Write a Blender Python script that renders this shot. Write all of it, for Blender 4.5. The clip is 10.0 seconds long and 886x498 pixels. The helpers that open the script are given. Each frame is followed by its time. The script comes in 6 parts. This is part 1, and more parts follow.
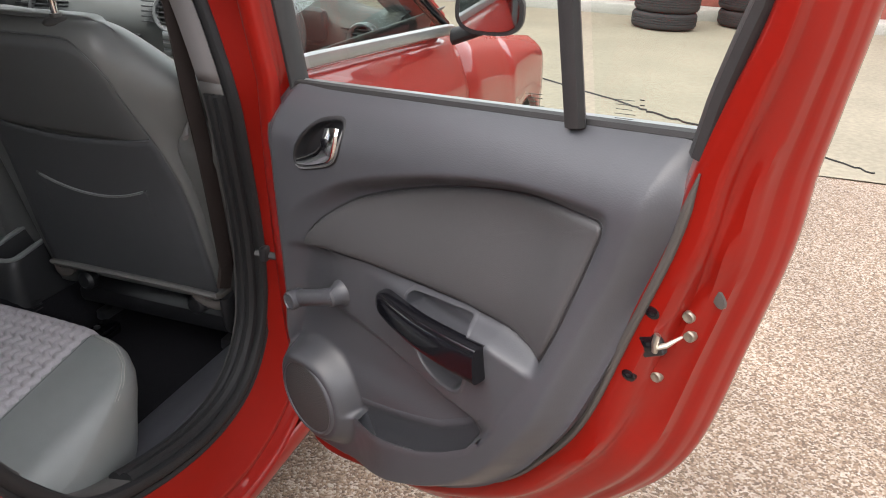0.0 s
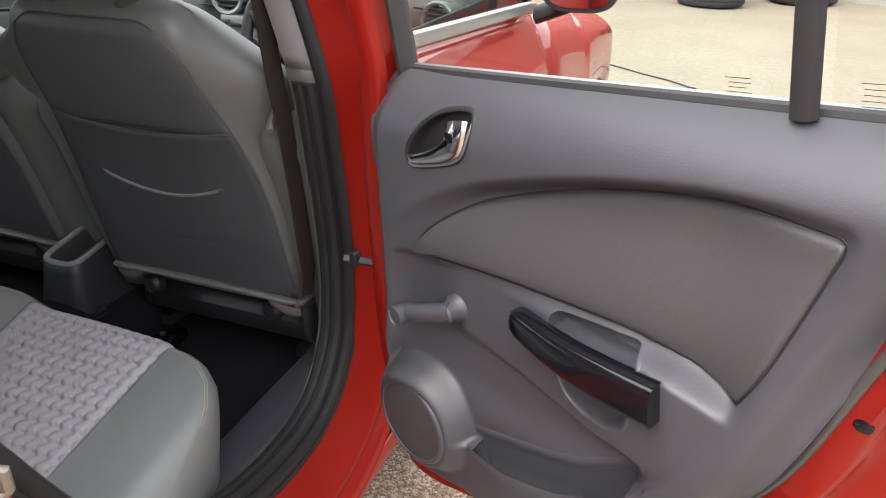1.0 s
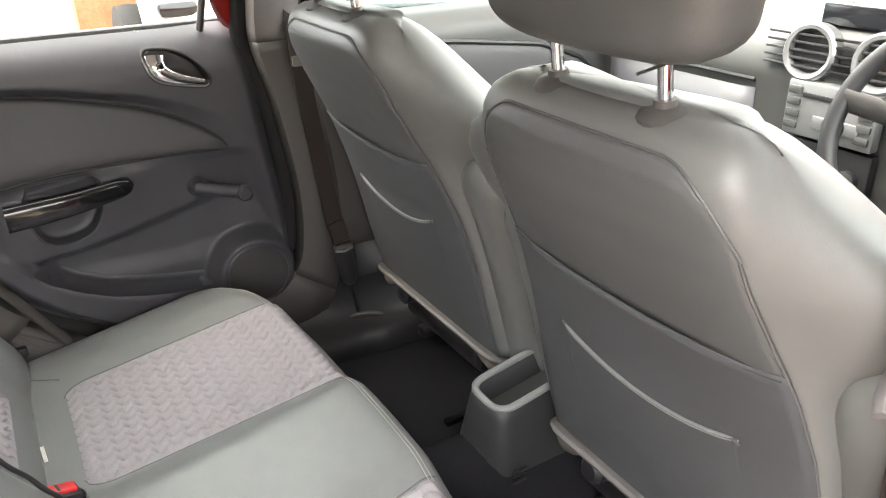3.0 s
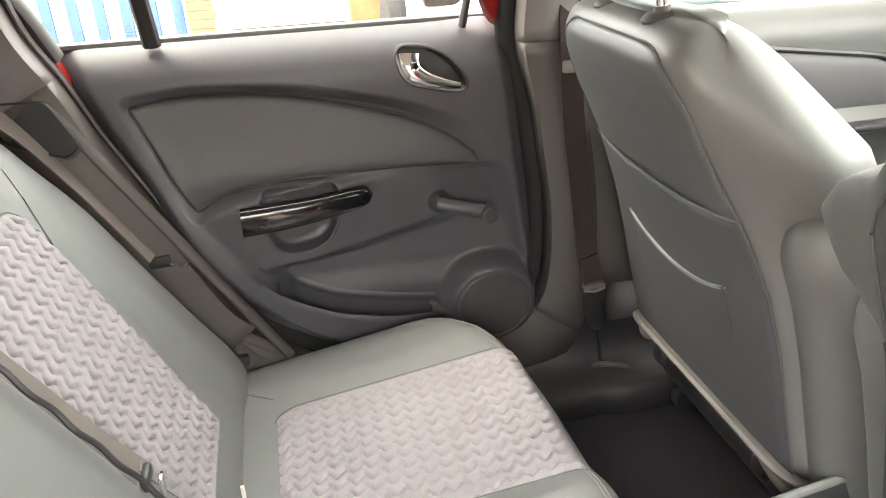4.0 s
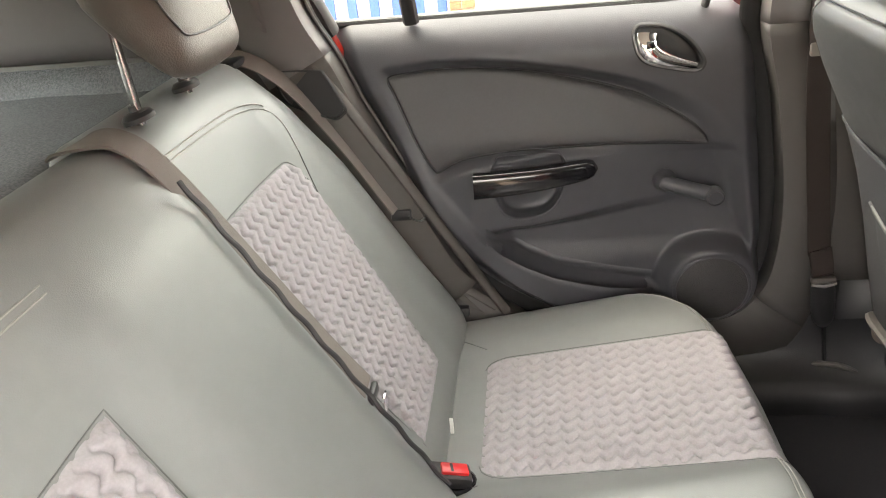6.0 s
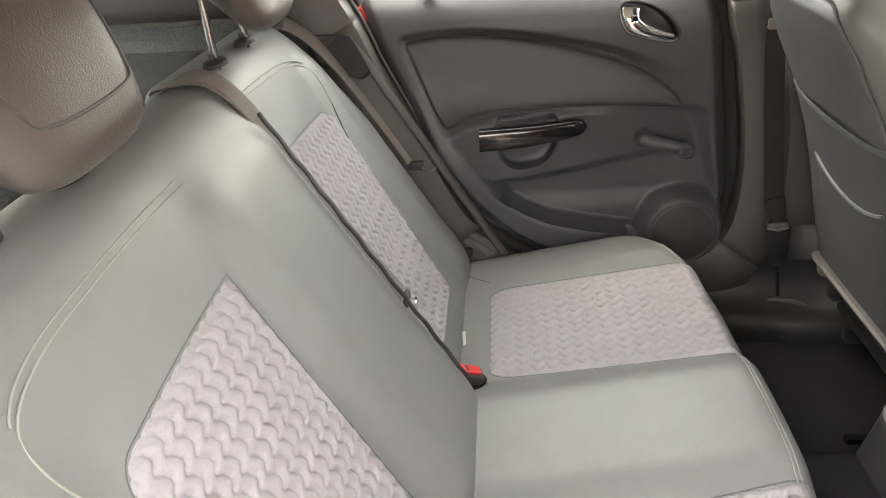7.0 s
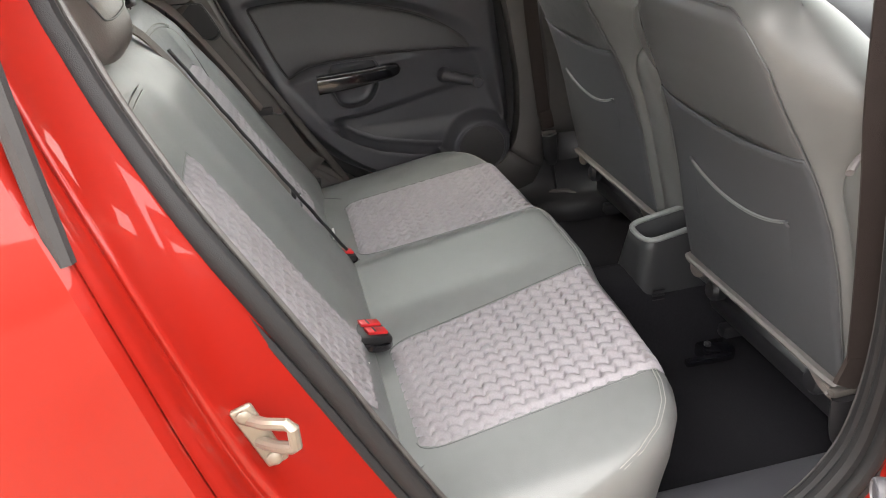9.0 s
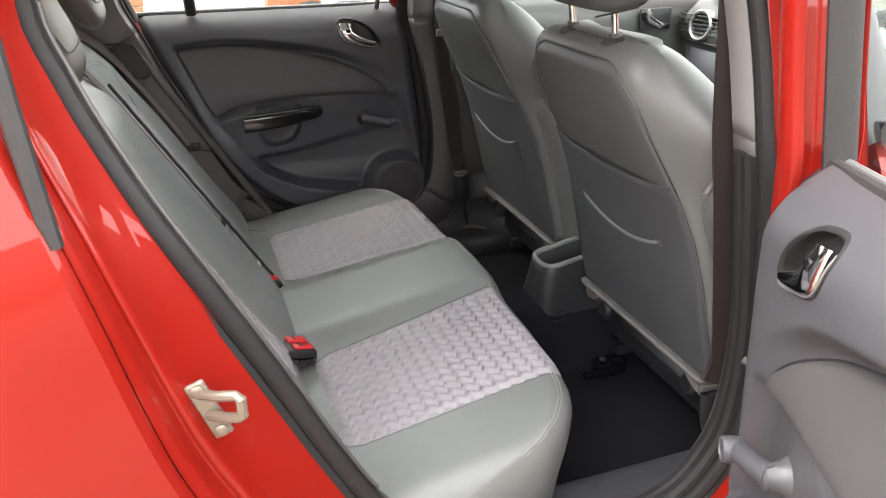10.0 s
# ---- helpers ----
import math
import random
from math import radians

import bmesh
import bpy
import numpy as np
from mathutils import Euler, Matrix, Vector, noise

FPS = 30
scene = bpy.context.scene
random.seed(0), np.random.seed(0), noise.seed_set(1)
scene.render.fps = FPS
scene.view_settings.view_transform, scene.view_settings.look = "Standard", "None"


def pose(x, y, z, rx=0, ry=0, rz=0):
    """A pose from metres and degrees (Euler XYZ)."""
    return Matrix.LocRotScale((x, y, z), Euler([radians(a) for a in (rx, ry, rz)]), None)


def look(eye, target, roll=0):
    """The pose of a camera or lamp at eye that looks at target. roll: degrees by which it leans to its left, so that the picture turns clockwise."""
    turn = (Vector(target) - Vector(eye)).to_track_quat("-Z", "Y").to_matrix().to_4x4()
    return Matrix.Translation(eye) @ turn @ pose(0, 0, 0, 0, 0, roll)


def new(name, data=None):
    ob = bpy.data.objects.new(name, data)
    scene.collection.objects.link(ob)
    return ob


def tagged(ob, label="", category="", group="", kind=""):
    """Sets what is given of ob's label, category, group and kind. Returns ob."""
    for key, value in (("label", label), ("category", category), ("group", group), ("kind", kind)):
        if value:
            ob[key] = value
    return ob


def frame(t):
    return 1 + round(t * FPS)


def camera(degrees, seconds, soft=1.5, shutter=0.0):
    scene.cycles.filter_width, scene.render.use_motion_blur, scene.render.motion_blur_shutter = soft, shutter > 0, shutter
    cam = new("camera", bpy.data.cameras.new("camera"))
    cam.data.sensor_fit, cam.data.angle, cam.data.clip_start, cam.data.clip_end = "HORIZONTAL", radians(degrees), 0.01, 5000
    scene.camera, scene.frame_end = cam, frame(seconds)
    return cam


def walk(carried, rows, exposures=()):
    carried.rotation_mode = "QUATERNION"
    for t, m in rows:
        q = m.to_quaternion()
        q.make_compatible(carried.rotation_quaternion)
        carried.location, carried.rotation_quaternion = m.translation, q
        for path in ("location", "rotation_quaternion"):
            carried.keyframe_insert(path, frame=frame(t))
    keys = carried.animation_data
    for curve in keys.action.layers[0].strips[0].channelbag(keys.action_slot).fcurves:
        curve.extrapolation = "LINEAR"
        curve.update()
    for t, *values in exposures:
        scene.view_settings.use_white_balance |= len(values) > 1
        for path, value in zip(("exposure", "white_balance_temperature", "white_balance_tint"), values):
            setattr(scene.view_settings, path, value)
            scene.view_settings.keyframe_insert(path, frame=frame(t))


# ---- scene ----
cam = camera(60.9, 10.0, 1.0)
PATH = [
    (0, (1.525, -1.228, 1.394), (0.964, 0.496, 0.550), 2.3),
    (0.5, (1.404, -1.256, 1.377), (0.940, 0.481, 0.501), 1.9),
    (1, (1.336, -1.128, 1.356), (0.712, 0.554, 0.471), 1.0),
    (1.5, (1.260, -0.936, 1.376), (0.262, 0.579, 0.533), -0.2),
    (2, (1.118, -0.816, 1.370), (-0.069, 0.573, 0.556), -0.4),
    (2.5, (0.937, -0.731, 1.344), (-0.388, 0.514, 0.511), -0.6),
    (2.7, (0.919, -0.674, 1.353), (-0.511, 0.435, 0.500), -1.0),
    (3.8, (0.617, -0.560, 1.324), (-1.111, -0.053, 0.454), -1.5),
    (4, (0.592, -0.551, 1.321), (-1.171, -0.184, 0.451), -2.6),
    (4.5, (0.566, -0.524, 1.320), (-1.237, -0.415, 0.462), -3.9),
    (5, (0.600, -0.527, 1.319), (-1.211, -0.567, 0.470), -3.9),
    (5.5, (0.643, -0.535, 1.337), (-1.148, -0.724, 0.466), -5.1),
    (5.7, (0.645, -0.530, 1.340), (-1.135, -0.764, 0.458), -5.8),
    (6.8, (0.858, -0.557, 1.382), (-0.892, -0.788, 0.441), -4.7),
    (7, (0.911, -0.593, 1.363), (-0.854, -0.761, 0.438), -4.1),
    (7.5, (1.042, -0.649, 1.363), (-0.734, -0.688, 0.444), -4.3),
    (8, (1.161, -0.674, 1.365), (-0.604, -0.559, 0.431), -4.8),
    (8.5, (1.279, -0.722, 1.355), (-0.454, -0.465, 0.389), -4.0),
    (9, (1.371, -0.761, 1.360), (-0.353, -0.395, 0.414), -3.7),
    (9.5, (1.405, -0.815, 1.365), (-0.303, -0.259, 0.486), -2.7),
    (10, (1.518, -0.811, 1.377), (-0.197, -0.208, 0.542), -0.4),
]
EXPOSURES = [(0.0, 1.02, 6300, 10), (0.5, 1.07, 6300, 10), (1.0, 1.34, 6350, 10), (1.5, 1.88, 6400, 10), (2.0, 2.28, 6450, 10), (2.5, 2.70, 6600, 10), (4.0, 3.50, 7100, 10), (5.5, 3.40, 7200, 10), (7.0, 3.04, 7100, 10),
             (7.5, 2.88, 7050, 10), (8.0, 2.68, 6950, 10), (9.0, 2.48, 6750, 10), (10.0, 2.33, 6600, 10)]
walk(cam, [(t, look(eye, target, roll)) for t, eye, target, roll in PATH], EXPOSURES)

# ---- light: bright overcast day ----
world = bpy.data.worlds.new("overcast_sky")
scene.world = world
world.use_nodes = True
wn = world.node_tree.nodes
sky = wn.new("ShaderNodeTexSky")
sky.sky_type, sky.sun_disc = "NISHITA", False
sky.sun_elevation, sky.sun_rotation = radians(52), radians(198.4)
sky.air_density, sky.dust_density, sky.ozone_density = 1.0, 3.5, 1.0
soft_sky = wn.new("ShaderNodeMix")
soft_sky.data_type = "RGBA"
soft_sky.inputs[0].default_value = 0.65
soft_sky.inputs[7].default_value = (9.6, 9.2, 8.7, 1)
world.node_tree.links.new(sky.outputs[0], soft_sky.inputs[6])
world.node_tree.links.new(soft_sky.outputs[2], wn["Background"].inputs[0])
wn["Background"].inputs[1].default_value = 0.235
sun = new("sun", bpy.data.lights.new("sun", "SUN"))
sun.data.energy, sun.data.angle, sun.data.color = 0.6, radians(40), (1.0, 0.96, 0.90)
sun.matrix_world = look((-2, -6, 8), (0, 0, 0))


# ---- materials ----
def material(name, color, rough=0.5, metal=0.0, coat=0.0, vary=0.12, vary_scale=3.0, grain=0.0, grain_scale=400.0,
             mottle=0.0, mottle_scale=40.0, second=None, ior=1.5, sheen=0.0):
    m = bpy.data.materials.new(name)
    m.use_nodes = True
    t = m.node_tree
    b = t.nodes["Principled BSDF"]
    b.inputs["Roughness"].default_value = rough
    b.inputs["Metallic"].default_value = metal
    b.inputs["Coat Weight"].default_value = coat
    b.inputs["Coat Roughness"].default_value = 0.06
    b.inputs["IOR"].default_value = ior
    b.inputs["Sheen Weight"].default_value = sheen
    tc = t.nodes.new("ShaderNodeTexCoord")
    n1 = t.nodes.new("ShaderNodeTexNoise")
    n1.inputs["Scale"].default_value, n1.inputs["Detail"].default_value = vary_scale, 6
    t.links.new(tc.outputs["Object"], n1.inputs["Vector"])
    n2 = t.nodes.new("ShaderNodeTexNoise")
    n2.inputs["Scale"].default_value, n2.inputs["Detail"].default_value = mottle_scale, 5
    t.links.new(tc.outputs["Object"], n2.inputs["Vector"])
    mix = t.nodes.new("ShaderNodeMix")
    mix.data_type = "RGBA"
    c2 = second or tuple(c * (1 - vary) for c in color)
    mix.inputs[6].default_value = (*[c * (1 + vary * 0.5) for c in color], 1)
    mix.inputs[7].default_value = (*c2, 1)
    t.links.new(n1.outputs["Fac"], mix.inputs[0])
    out = mix.outputs[2]
    if mottle:
        mix2 = t.nodes.new("ShaderNodeMix")
        mix2.data_type = "RGBA"
        mix2.blend_type = "MULTIPLY"
        mix2.inputs[0].default_value = mottle
        ramp = t.nodes.new("ShaderNodeValToRGB")
        ramp.color_ramp.elements[0].position, ramp.color_ramp.elements[1].position = 0.35, 0.65
        ramp.color_ramp.elements[0].color = (0.25, 0.25, 0.25, 1)
        ramp.color_ramp.elements[1].color = (1, 1, 1, 1)
        t.links.new(n2.outputs["Fac"], ramp.inputs[0])
        t.links.new(out, mix2.inputs[6])
        t.links.new(ramp.outputs[0], mix2.inputs[7])
        out = mix2.outputs[2]
    t.links.new(out, b.inputs["Base Color"])
    rr = t.nodes.new("ShaderNodeMapRange")
    rr.inputs[3].default_value, rr.inputs[4].default_value = max(0.0, rough - 0.07), min(1.0, rough + 0.07)
    t.links.new(n2.outputs["Fac"], rr.inputs[0])
    t.links.new(rr.outputs[0], b.inputs["Roughness"])
    if grain:
        v = t.nodes.new("ShaderNodeTexVoronoi")
        v.inputs["Scale"].default_value = grain_scale
        t.links.new(tc.outputs["Object"], v.inputs["Vector"])
        bump = t.nodes.new("ShaderNodeBump")
        bump.inputs["Strength"].default_value, bump.inputs["Distance"].default_value = grain, 0.001
        t.links.new(v.outputs["Distance"], bump.inputs["Height"])
        t.links.new(bump.outputs[0], b.inputs["Normal"])
    return m


def glass(name, tint=(0.93, 0.98, 0.95)):
    m = bpy.data.materials.new(name)
    m.use_nodes = True
    t = m.node_tree
    t.nodes.remove(t.nodes["Principled BSDF"])
    a, g, mx, lw, pw, mr = (t.nodes.new(k) for k in ("ShaderNodeBsdfTransparent", "ShaderNodeBsdfGlossy", "ShaderNodeMixShader", "ShaderNodeLayerWeight", "ShaderNodeMath", "ShaderNodeMath"))
    a.inputs[0].default_value = (*tint, 1)
    g.inputs["Roughness"].default_value = 0.02
    pw.operation, mr.operation = "POWER", "MULTIPLY_ADD"
    pw.inputs[1].default_value = 4.0
    mr.inputs[1].default_value, mr.inputs[2].default_value = 0.7, 0.05
    t.links.new(lw.outputs["Facing"], pw.inputs[0])
    t.links.new(pw.outputs[0], mr.inputs[0])
    t.links.new(mr.outputs[0], mx.inputs[0])
    t.links.new(a.outputs[0], mx.inputs[1])
    t.links.new(g.outputs[0], mx.inputs[2])
    t.links.new(mx.outputs[0], t.nodes["Material Output"].inputs[0])
    return m


def stones(name, pebble=(0.32, 0.238, 0.168), dark=(0.105, 0.072, 0.050), scale=155.0):
    """Exposed-aggregate concrete: pebbles of several tints in a sandy bed."""
    m = bpy.data.materials.new(name)
    m.use_nodes = True
    t = m.node_tree
    b = t.nodes["Principled BSDF"]
    b.inputs["Roughness"].default_value = 0.85
    tc = t.nodes.new("ShaderNodeTexCoord")
    v = t.nodes.new("ShaderNodeTexVoronoi")
    v.inputs["Scale"].default_value = scale
    t.links.new(tc.outputs["Object"], v.inputs["Vector"])
    r = t.nodes.new("ShaderNodeValToRGB")
    r.color_ramp.elements[0].color, r.color_ramp.elements[1].color = (*dark, 1), (*pebble, 1)
    e = r.color_ramp.elements.new(0.5)
    e.color = (pebble[0] * 0.75, pebble[1] * 0.7, pebble[2] * 0.66, 1)
    e = r.color_ramp.elements.new(0.85)
    e.color = (0.44, 0.38, 0.32, 1)
    sep = t.nodes.new("ShaderNodeSeparateColor")
    t.links.new(v.outputs["Color"], sep.inputs[0])
    t.links.new(sep.outputs[0], r.inputs[0])
    n = t.nodes.new("ShaderNodeTexNoise")
    n.inputs["Scale"].default_value, n.inputs["Detail"].default_value = 1.2, 8
    t.links.new(tc.outputs["Object"], n.inputs["Vector"])
    mr = t.nodes.new("ShaderNodeMapRange")
    mr.inputs[1].default_value, mr.inputs[2].default_value = 0.3, 0.75
    mr.inputs[3].default_value, mr.inputs[4].default_value = 0.72, 1.1
    t.links.new(n.outputs["Fac"], mr.inputs[0])
    mul = t.nodes.new("ShaderNodeMix")
    mul.data_type, mul.blend_type = "RGBA", "MULTIPLY"
    mul.inputs[0].default_value = 1
    t.links.new(r.outputs[0], mul.inputs[6])
    t.links.new(mr.outputs[0], mul.inputs[7])
    t.links.new(mul.outputs[2], b.inputs["Base Color"])
    bump = t.nodes.new("ShaderNodeBump")
    bump.inputs["Strength"].default_value, bump.inputs["Distance"].default_value = 0.8, 0.006
    bump.invert = True
    t.links.new(v.outputs["Distance"], bump.inputs["Height"])
    t.links.new(bump.outputs[0], b.inputs["Normal"])
    return m


LEATHER = material("grey_vinyl", (0.188, 0.197, 0.197), 0.40, vary=0.12, grain=0.16, grain_scale=700, mottle=0.06)
HEADREST = material("brown_grey_vinyl", (0.118, 0.108, 0.100), 0.38, vary=0.12, grain=0.30, grain_scale=450, mottle=0.08)
FRONT_VINYL = material("front_seat_vinyl", (0.140, 0.145, 0.142), 0.42, vary=0.08, grain=0.08, grain_scale=700, mottle=0.06)
LEATHER_DARK = material("dark_grey_vinyl", (0.094, 0.098, 0.099), 0.42, vary=0.12, grain=0.18, grain_scale=700, mottle=0.08)
FABRIC = material("pale_quilted_fabric", (0.350, 0.333, 0.352), 0.85, vary=0.12, grain=0.35, grain_scale=900, mottle=0.12, mottle_scale=300)
PANEL_CLOTH = material("dark_seat_cloth", (0.070, 0.073, 0.079), 0.7, vary=0.15, grain=0.4, grain_scale=900, mottle=0.1)
PLASTIC = material("charcoal_door_plastic", (0.062, 0.063, 0.072), 0.40, vary=0.10, grain=0.12, grain_scale=500, mottle=0.08)
INSERT = material("charcoal_cloth_insert", (0.061, 0.060, 0.064), 0.5, vary=0.10, grain=0.15, grain_scale=800, mottle=0.1, mottle_scale=200)
TRIM_GREY = material("mid_grey_trim_plastic", (0.20, 0.188, 0.175), 0.5, vary=0.10, grain=0.10, grain_scale=500, mottle=0.08)
RAIL = material("grey_seat_rail_plastic", (0.135, 0.130, 0.124), 0.55, vary=0.10, grain=0.10, grain_scale=500, mottle=0.10)
TRIM_LIGHT = material("pale_grey_pillar_plastic", (0.158, 0.149, 0.149), 0.55, vary=0.08, grain=0.08, grain_scale=500, mottle=0.05)
PILLAR = material("charcoal_pillar_plastic", (0.074, 0.070, 0.068), 0.50, vary=0.10, grain=0.10, grain_scale=500, mottle=0.08)
PILLAR.node_tree.nodes["Principled BSDF"].inputs["Specular IOR Level"].default_value = 0.2
CONSOLE = material("dark_console_plastic", (0.030, 0.031, 0.033), 0.45, vary=0.10, grain=0.12, grain_scale=500, mottle=0.08)
SIDE = material("brown_grey_side_trim", (0.072, 0.066, 0.061), 0.55, vary=0.10, grain=0.10, grain_scale=500, mottle=0.08)
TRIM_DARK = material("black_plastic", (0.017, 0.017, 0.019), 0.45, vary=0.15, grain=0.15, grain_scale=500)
RUBBER = material("black_rubber", (0.030, 0.029, 0.030), 0.55, vary=0.2, grain=0.2, mottle=0.15)
SEAL = material("grey_flocked_seal", (0.015, 0.0152, 0.0165), 0.62, vary=0.2, grain=0.4, grain_scale=900, mottle=0.15)
RED = material("red_car_paint", (0.212, 0.0066, 0.0030), 0.45, coat=0.9, vary=0.06, vary_scale=1.0)
RED.node_tree.nodes["Principled BSDF"].inputs["Specular IOR Level"].default_value = 0.15
RED.node_tree.nodes["Principled BSDF"].inputs["Coat IOR"].default_value = 1.36
RED.node_tree.nodes["Principled BSDF"].inputs["Coat Roughness"].default_value = 0.03
CHROME = material("chrome", (0.82, 0.82, 0.82), 0.07, metal=1.0, vary=0.03)
STEEL = material("bare_steel", (0.55, 0.52, 0.46), 0.35, metal=0.9, vary=0.15, mottle=0.2)
STRIKER = material("pale_plated_steel", (0.27, 0.235, 0.19), 0.40, metal=0.55, vary=0.15, mottle=0.15)
GRILLE = material("speaker_grille", (0.052, 0.050, 0.052), 0.6, vary=0.1, grain=0.9, grain_scale=450, mottle=0.25, mottle_scale=300)
SILVER = material("silver_plastic", (0.27, 0.275, 0.28), 0.32, metal=0.6, vary=0.05)
PIANO = material("gloss_black", (0.006, 0.006, 0.008), 0.14, coat=0.35, vary=0.05)
CARPET = material("black_carpet", (0.018, 0.018, 0.021), 0.85, vary=0.3, grain=0.8, grain_scale=900, mottle=0.3, mottle_scale=200)
SHELF = material("speckled_grey_carpet", (0.20, 0.205, 0.215), 0.95, vary=0.3, grain=0.8, grain_scale=700, mottle=0.5, mottle_scale=250)
WEBBING = material("dark_brown_webbing", (0.034, 0.026, 0.024), 0.75, vary=0.1, grain=0.5, grain_scale=900)
WEBBING_GREY = material("grey_webbing", (0.170, 0.152, 0.140), 0.7, vary=0.1, grain=0.5, grain_scale=900)
BUCKLE_RED = material("red_button_plastic", (0.62, 0.025, 0.03), 0.35, vary=0.06)
SEAM = material("dark_seam_thread", (0.03, 0.03, 0.03), 0.8, vary=0.1)
STITCH = material("pale_stitching", (0.32, 0.32, 0.30), 0.7, vary=0.1)
HEADCLOTH = material("pale_headliner", (0.74, 0.72, 0.68), 0.9, vary=0.05, grain=0.4, grain_scale=600)
DASH = material("grey_dashboard_plastic", (0.060, 0.062, 0.061), 0.45, vary=0.08, grain=0.12, grain_scale=400)
SCREEN = material("dark_display", (0.01, 0.011, 0.013), 0.15, vary=0.05)
TYRE = material("tyre_rubber", (0.03, 0.03, 0.031), 0.8, vary=0.3, grain=0.3, mottle=0.2)
ALLOY = material("alloy_rim", (0.6, 0.6, 0.61), 0.3, metal=0.8, vary=0.05)
WHITE_PAINT = material("white_car_paint", (0.80, 0.80, 0.80), 0.3, coat=0.8, vary=0.04)
PLATE = material("white_plate", (0.78, 0.78, 0.74), 0.4, vary=0.05)
INK = material("black_ink", (0.02, 0.02, 0.02), 0.5)
BRICK = material("orange_brick", (0.42, 0.17, 0.085), 0.85, vary=0.35, vary_scale=6, grain=0.4, grain_scale=200, mottle=0.3)
MORTAR = material("pale_mortar", (0.48, 0.44, 0.38), 0.9, vary=0.2, mottle=0.2)
RED_WALL = material("red_brown_render", (0.33, 0.10, 0.075), 0.85, vary=0.3, mottle=0.35, mottle_scale=12)
BLUE = material("blue_painted_steel", (0.06, 0.13, 0.40), 0.5, vary=0.2, mottle=0.2)
WHITE_STEEL = material("white_painted_steel", (0.80, 0.80, 0.78), 0.5, vary=0.1, mottle=0.1)
CONCRETE = material("worn_concrete", (0.245, 0.218, 0.160), 0.9, vary=0.3, vary_scale=1.1, grain=0.5, grain_scale=150, mottle=0.3, mottle_scale=25)
KERB = material("grey_kerb_stone", (0.36, 0.35, 0.32), 0.9, vary=0.2, grain=0.3, mottle=0.25)
GRAVEL = stones("exposed_aggregate")
CLEAR = glass("window_glass")
TINTED = glass("green_tinted_glass", (0.70, 0.80, 0.78))
for matte, level in ((CARPET, 0.08), (FABRIC, 0.2), (SEAL, 0.35), (RUBBER, 0.35), (PANEL_CLOTH, 0.3), (PILLAR, 0.5), (TYRE, 0.3), (SHELF, 0.1), (WEBBING, 0.25), (WEBBING_GREY, 0.25)):
    matte.node_tree.nodes["Principled BSDF"].inputs["Specular IOR Level"].default_value = level
MIRROR = material("mirror_glass", (0.8, 0.85, 0.85), 0.02, metal=1.0, vary=0.02)


# ---- mesh tools ----
I4 = Matrix.Identity(4)
FLIP = Matrix.Diagonal((-1, 1, 1, 1))


def smooth(a, b, v):
    t = min(1.0, max(0.0, (v - a) / (b - a)))
    return t * t * (3 - 2 * t)


def along(v, xs, ys):
    return float(np.interp(v, xs, ys))


def spline(points, n=8, closed=False):
    """Points on a smooth curve through the given ones."""
    p = [Vector(q) for q in points]
    out, k = [], len(p)
    for i in range(k if closed else k - 1):
        if closed:
            a, b, c, d = p[i - 1], p[i], p[(i + 1) % k], p[(i + 2) % k]
        else:
            a, b, c, d = p[max(i - 1, 0)], p[i], p[i + 1], p[min(i + 2, k - 1)]
        for j in range(n):
            t = j / n
            out.append(0.5 * (2 * b + (c - a) * t + (2 * a - 5 * b + 4 * c - d) * t * t + (3 * b - a - 3 * c + d) * t ** 3))
    if not closed:
        out.append(p[-1])
    return out


def mesh(rows, m=I4, wrap=False, caps=False, flip=False):
    """(vertices, faces) of a sheet of rows of points; wrap joins the ends of each row."""
    n = len(rows[0])
    verts = [tuple(m @ Vector(v)) for r in rows for v in r]
    faces = []
    for i in range(len(rows) - 1):
        for j in range(n if wrap else n - 1):
            k = (j + 1) % n
            faces.append((i * n + j, i * n + k, (i + 1) * n + k, (i + 1) * n + j))
    if caps:
        faces.append(tuple(range(n))[::-1])
        faces.append(tuple((len(rows) - 1) * n + j for j in range(n)))
    if (m.determinant() < 0) != flip:
        faces = [f[::-1] for f in faces]
    return verts, faces


def join(*pieces):
    verts, faces = [], []
    for v, f in pieces:
        o = len(verts)
        verts += v
        faces += [tuple(i + o for i in g) for g in f]
    return verts, faces


def tube(points, r=0.005, m=I4, segs=8, closed=False, flat=1.0, up=None, taper=None):
    """A round (or flattened) bar along a line of points."""
    p = [Vector(q) for q in points]
    rows, k = [], len(p)
    side = None
    for i in range(k):
        a = p[i - 1] if (closed or i) else p[0]
        b = p[(i + 1) % k] if (closed or i < k - 1) else p[-1]
        d = (b - a).normalized()
        if up is not None:
            side = d.cross(Vector(up)).normalized()
        elif side is None:
            side = d.orthogonal().normalized()
        else:
            side = (side - d * side.dot(d)).normalized()
        other = d.cross(side)
        rr = r * (taper[min(i, len(taper) - 1)] if taper else 1)
        rows.append([p[i] + side * (rr * math.cos(2 * math.pi * s / segs)) + other * (rr * flat * math.sin(2 * math.pi * s / segs)) for s in range(segs)])
    if closed:
        rows.append(rows[0])
    return mesh(rows, m, wrap=True, caps=not closed)


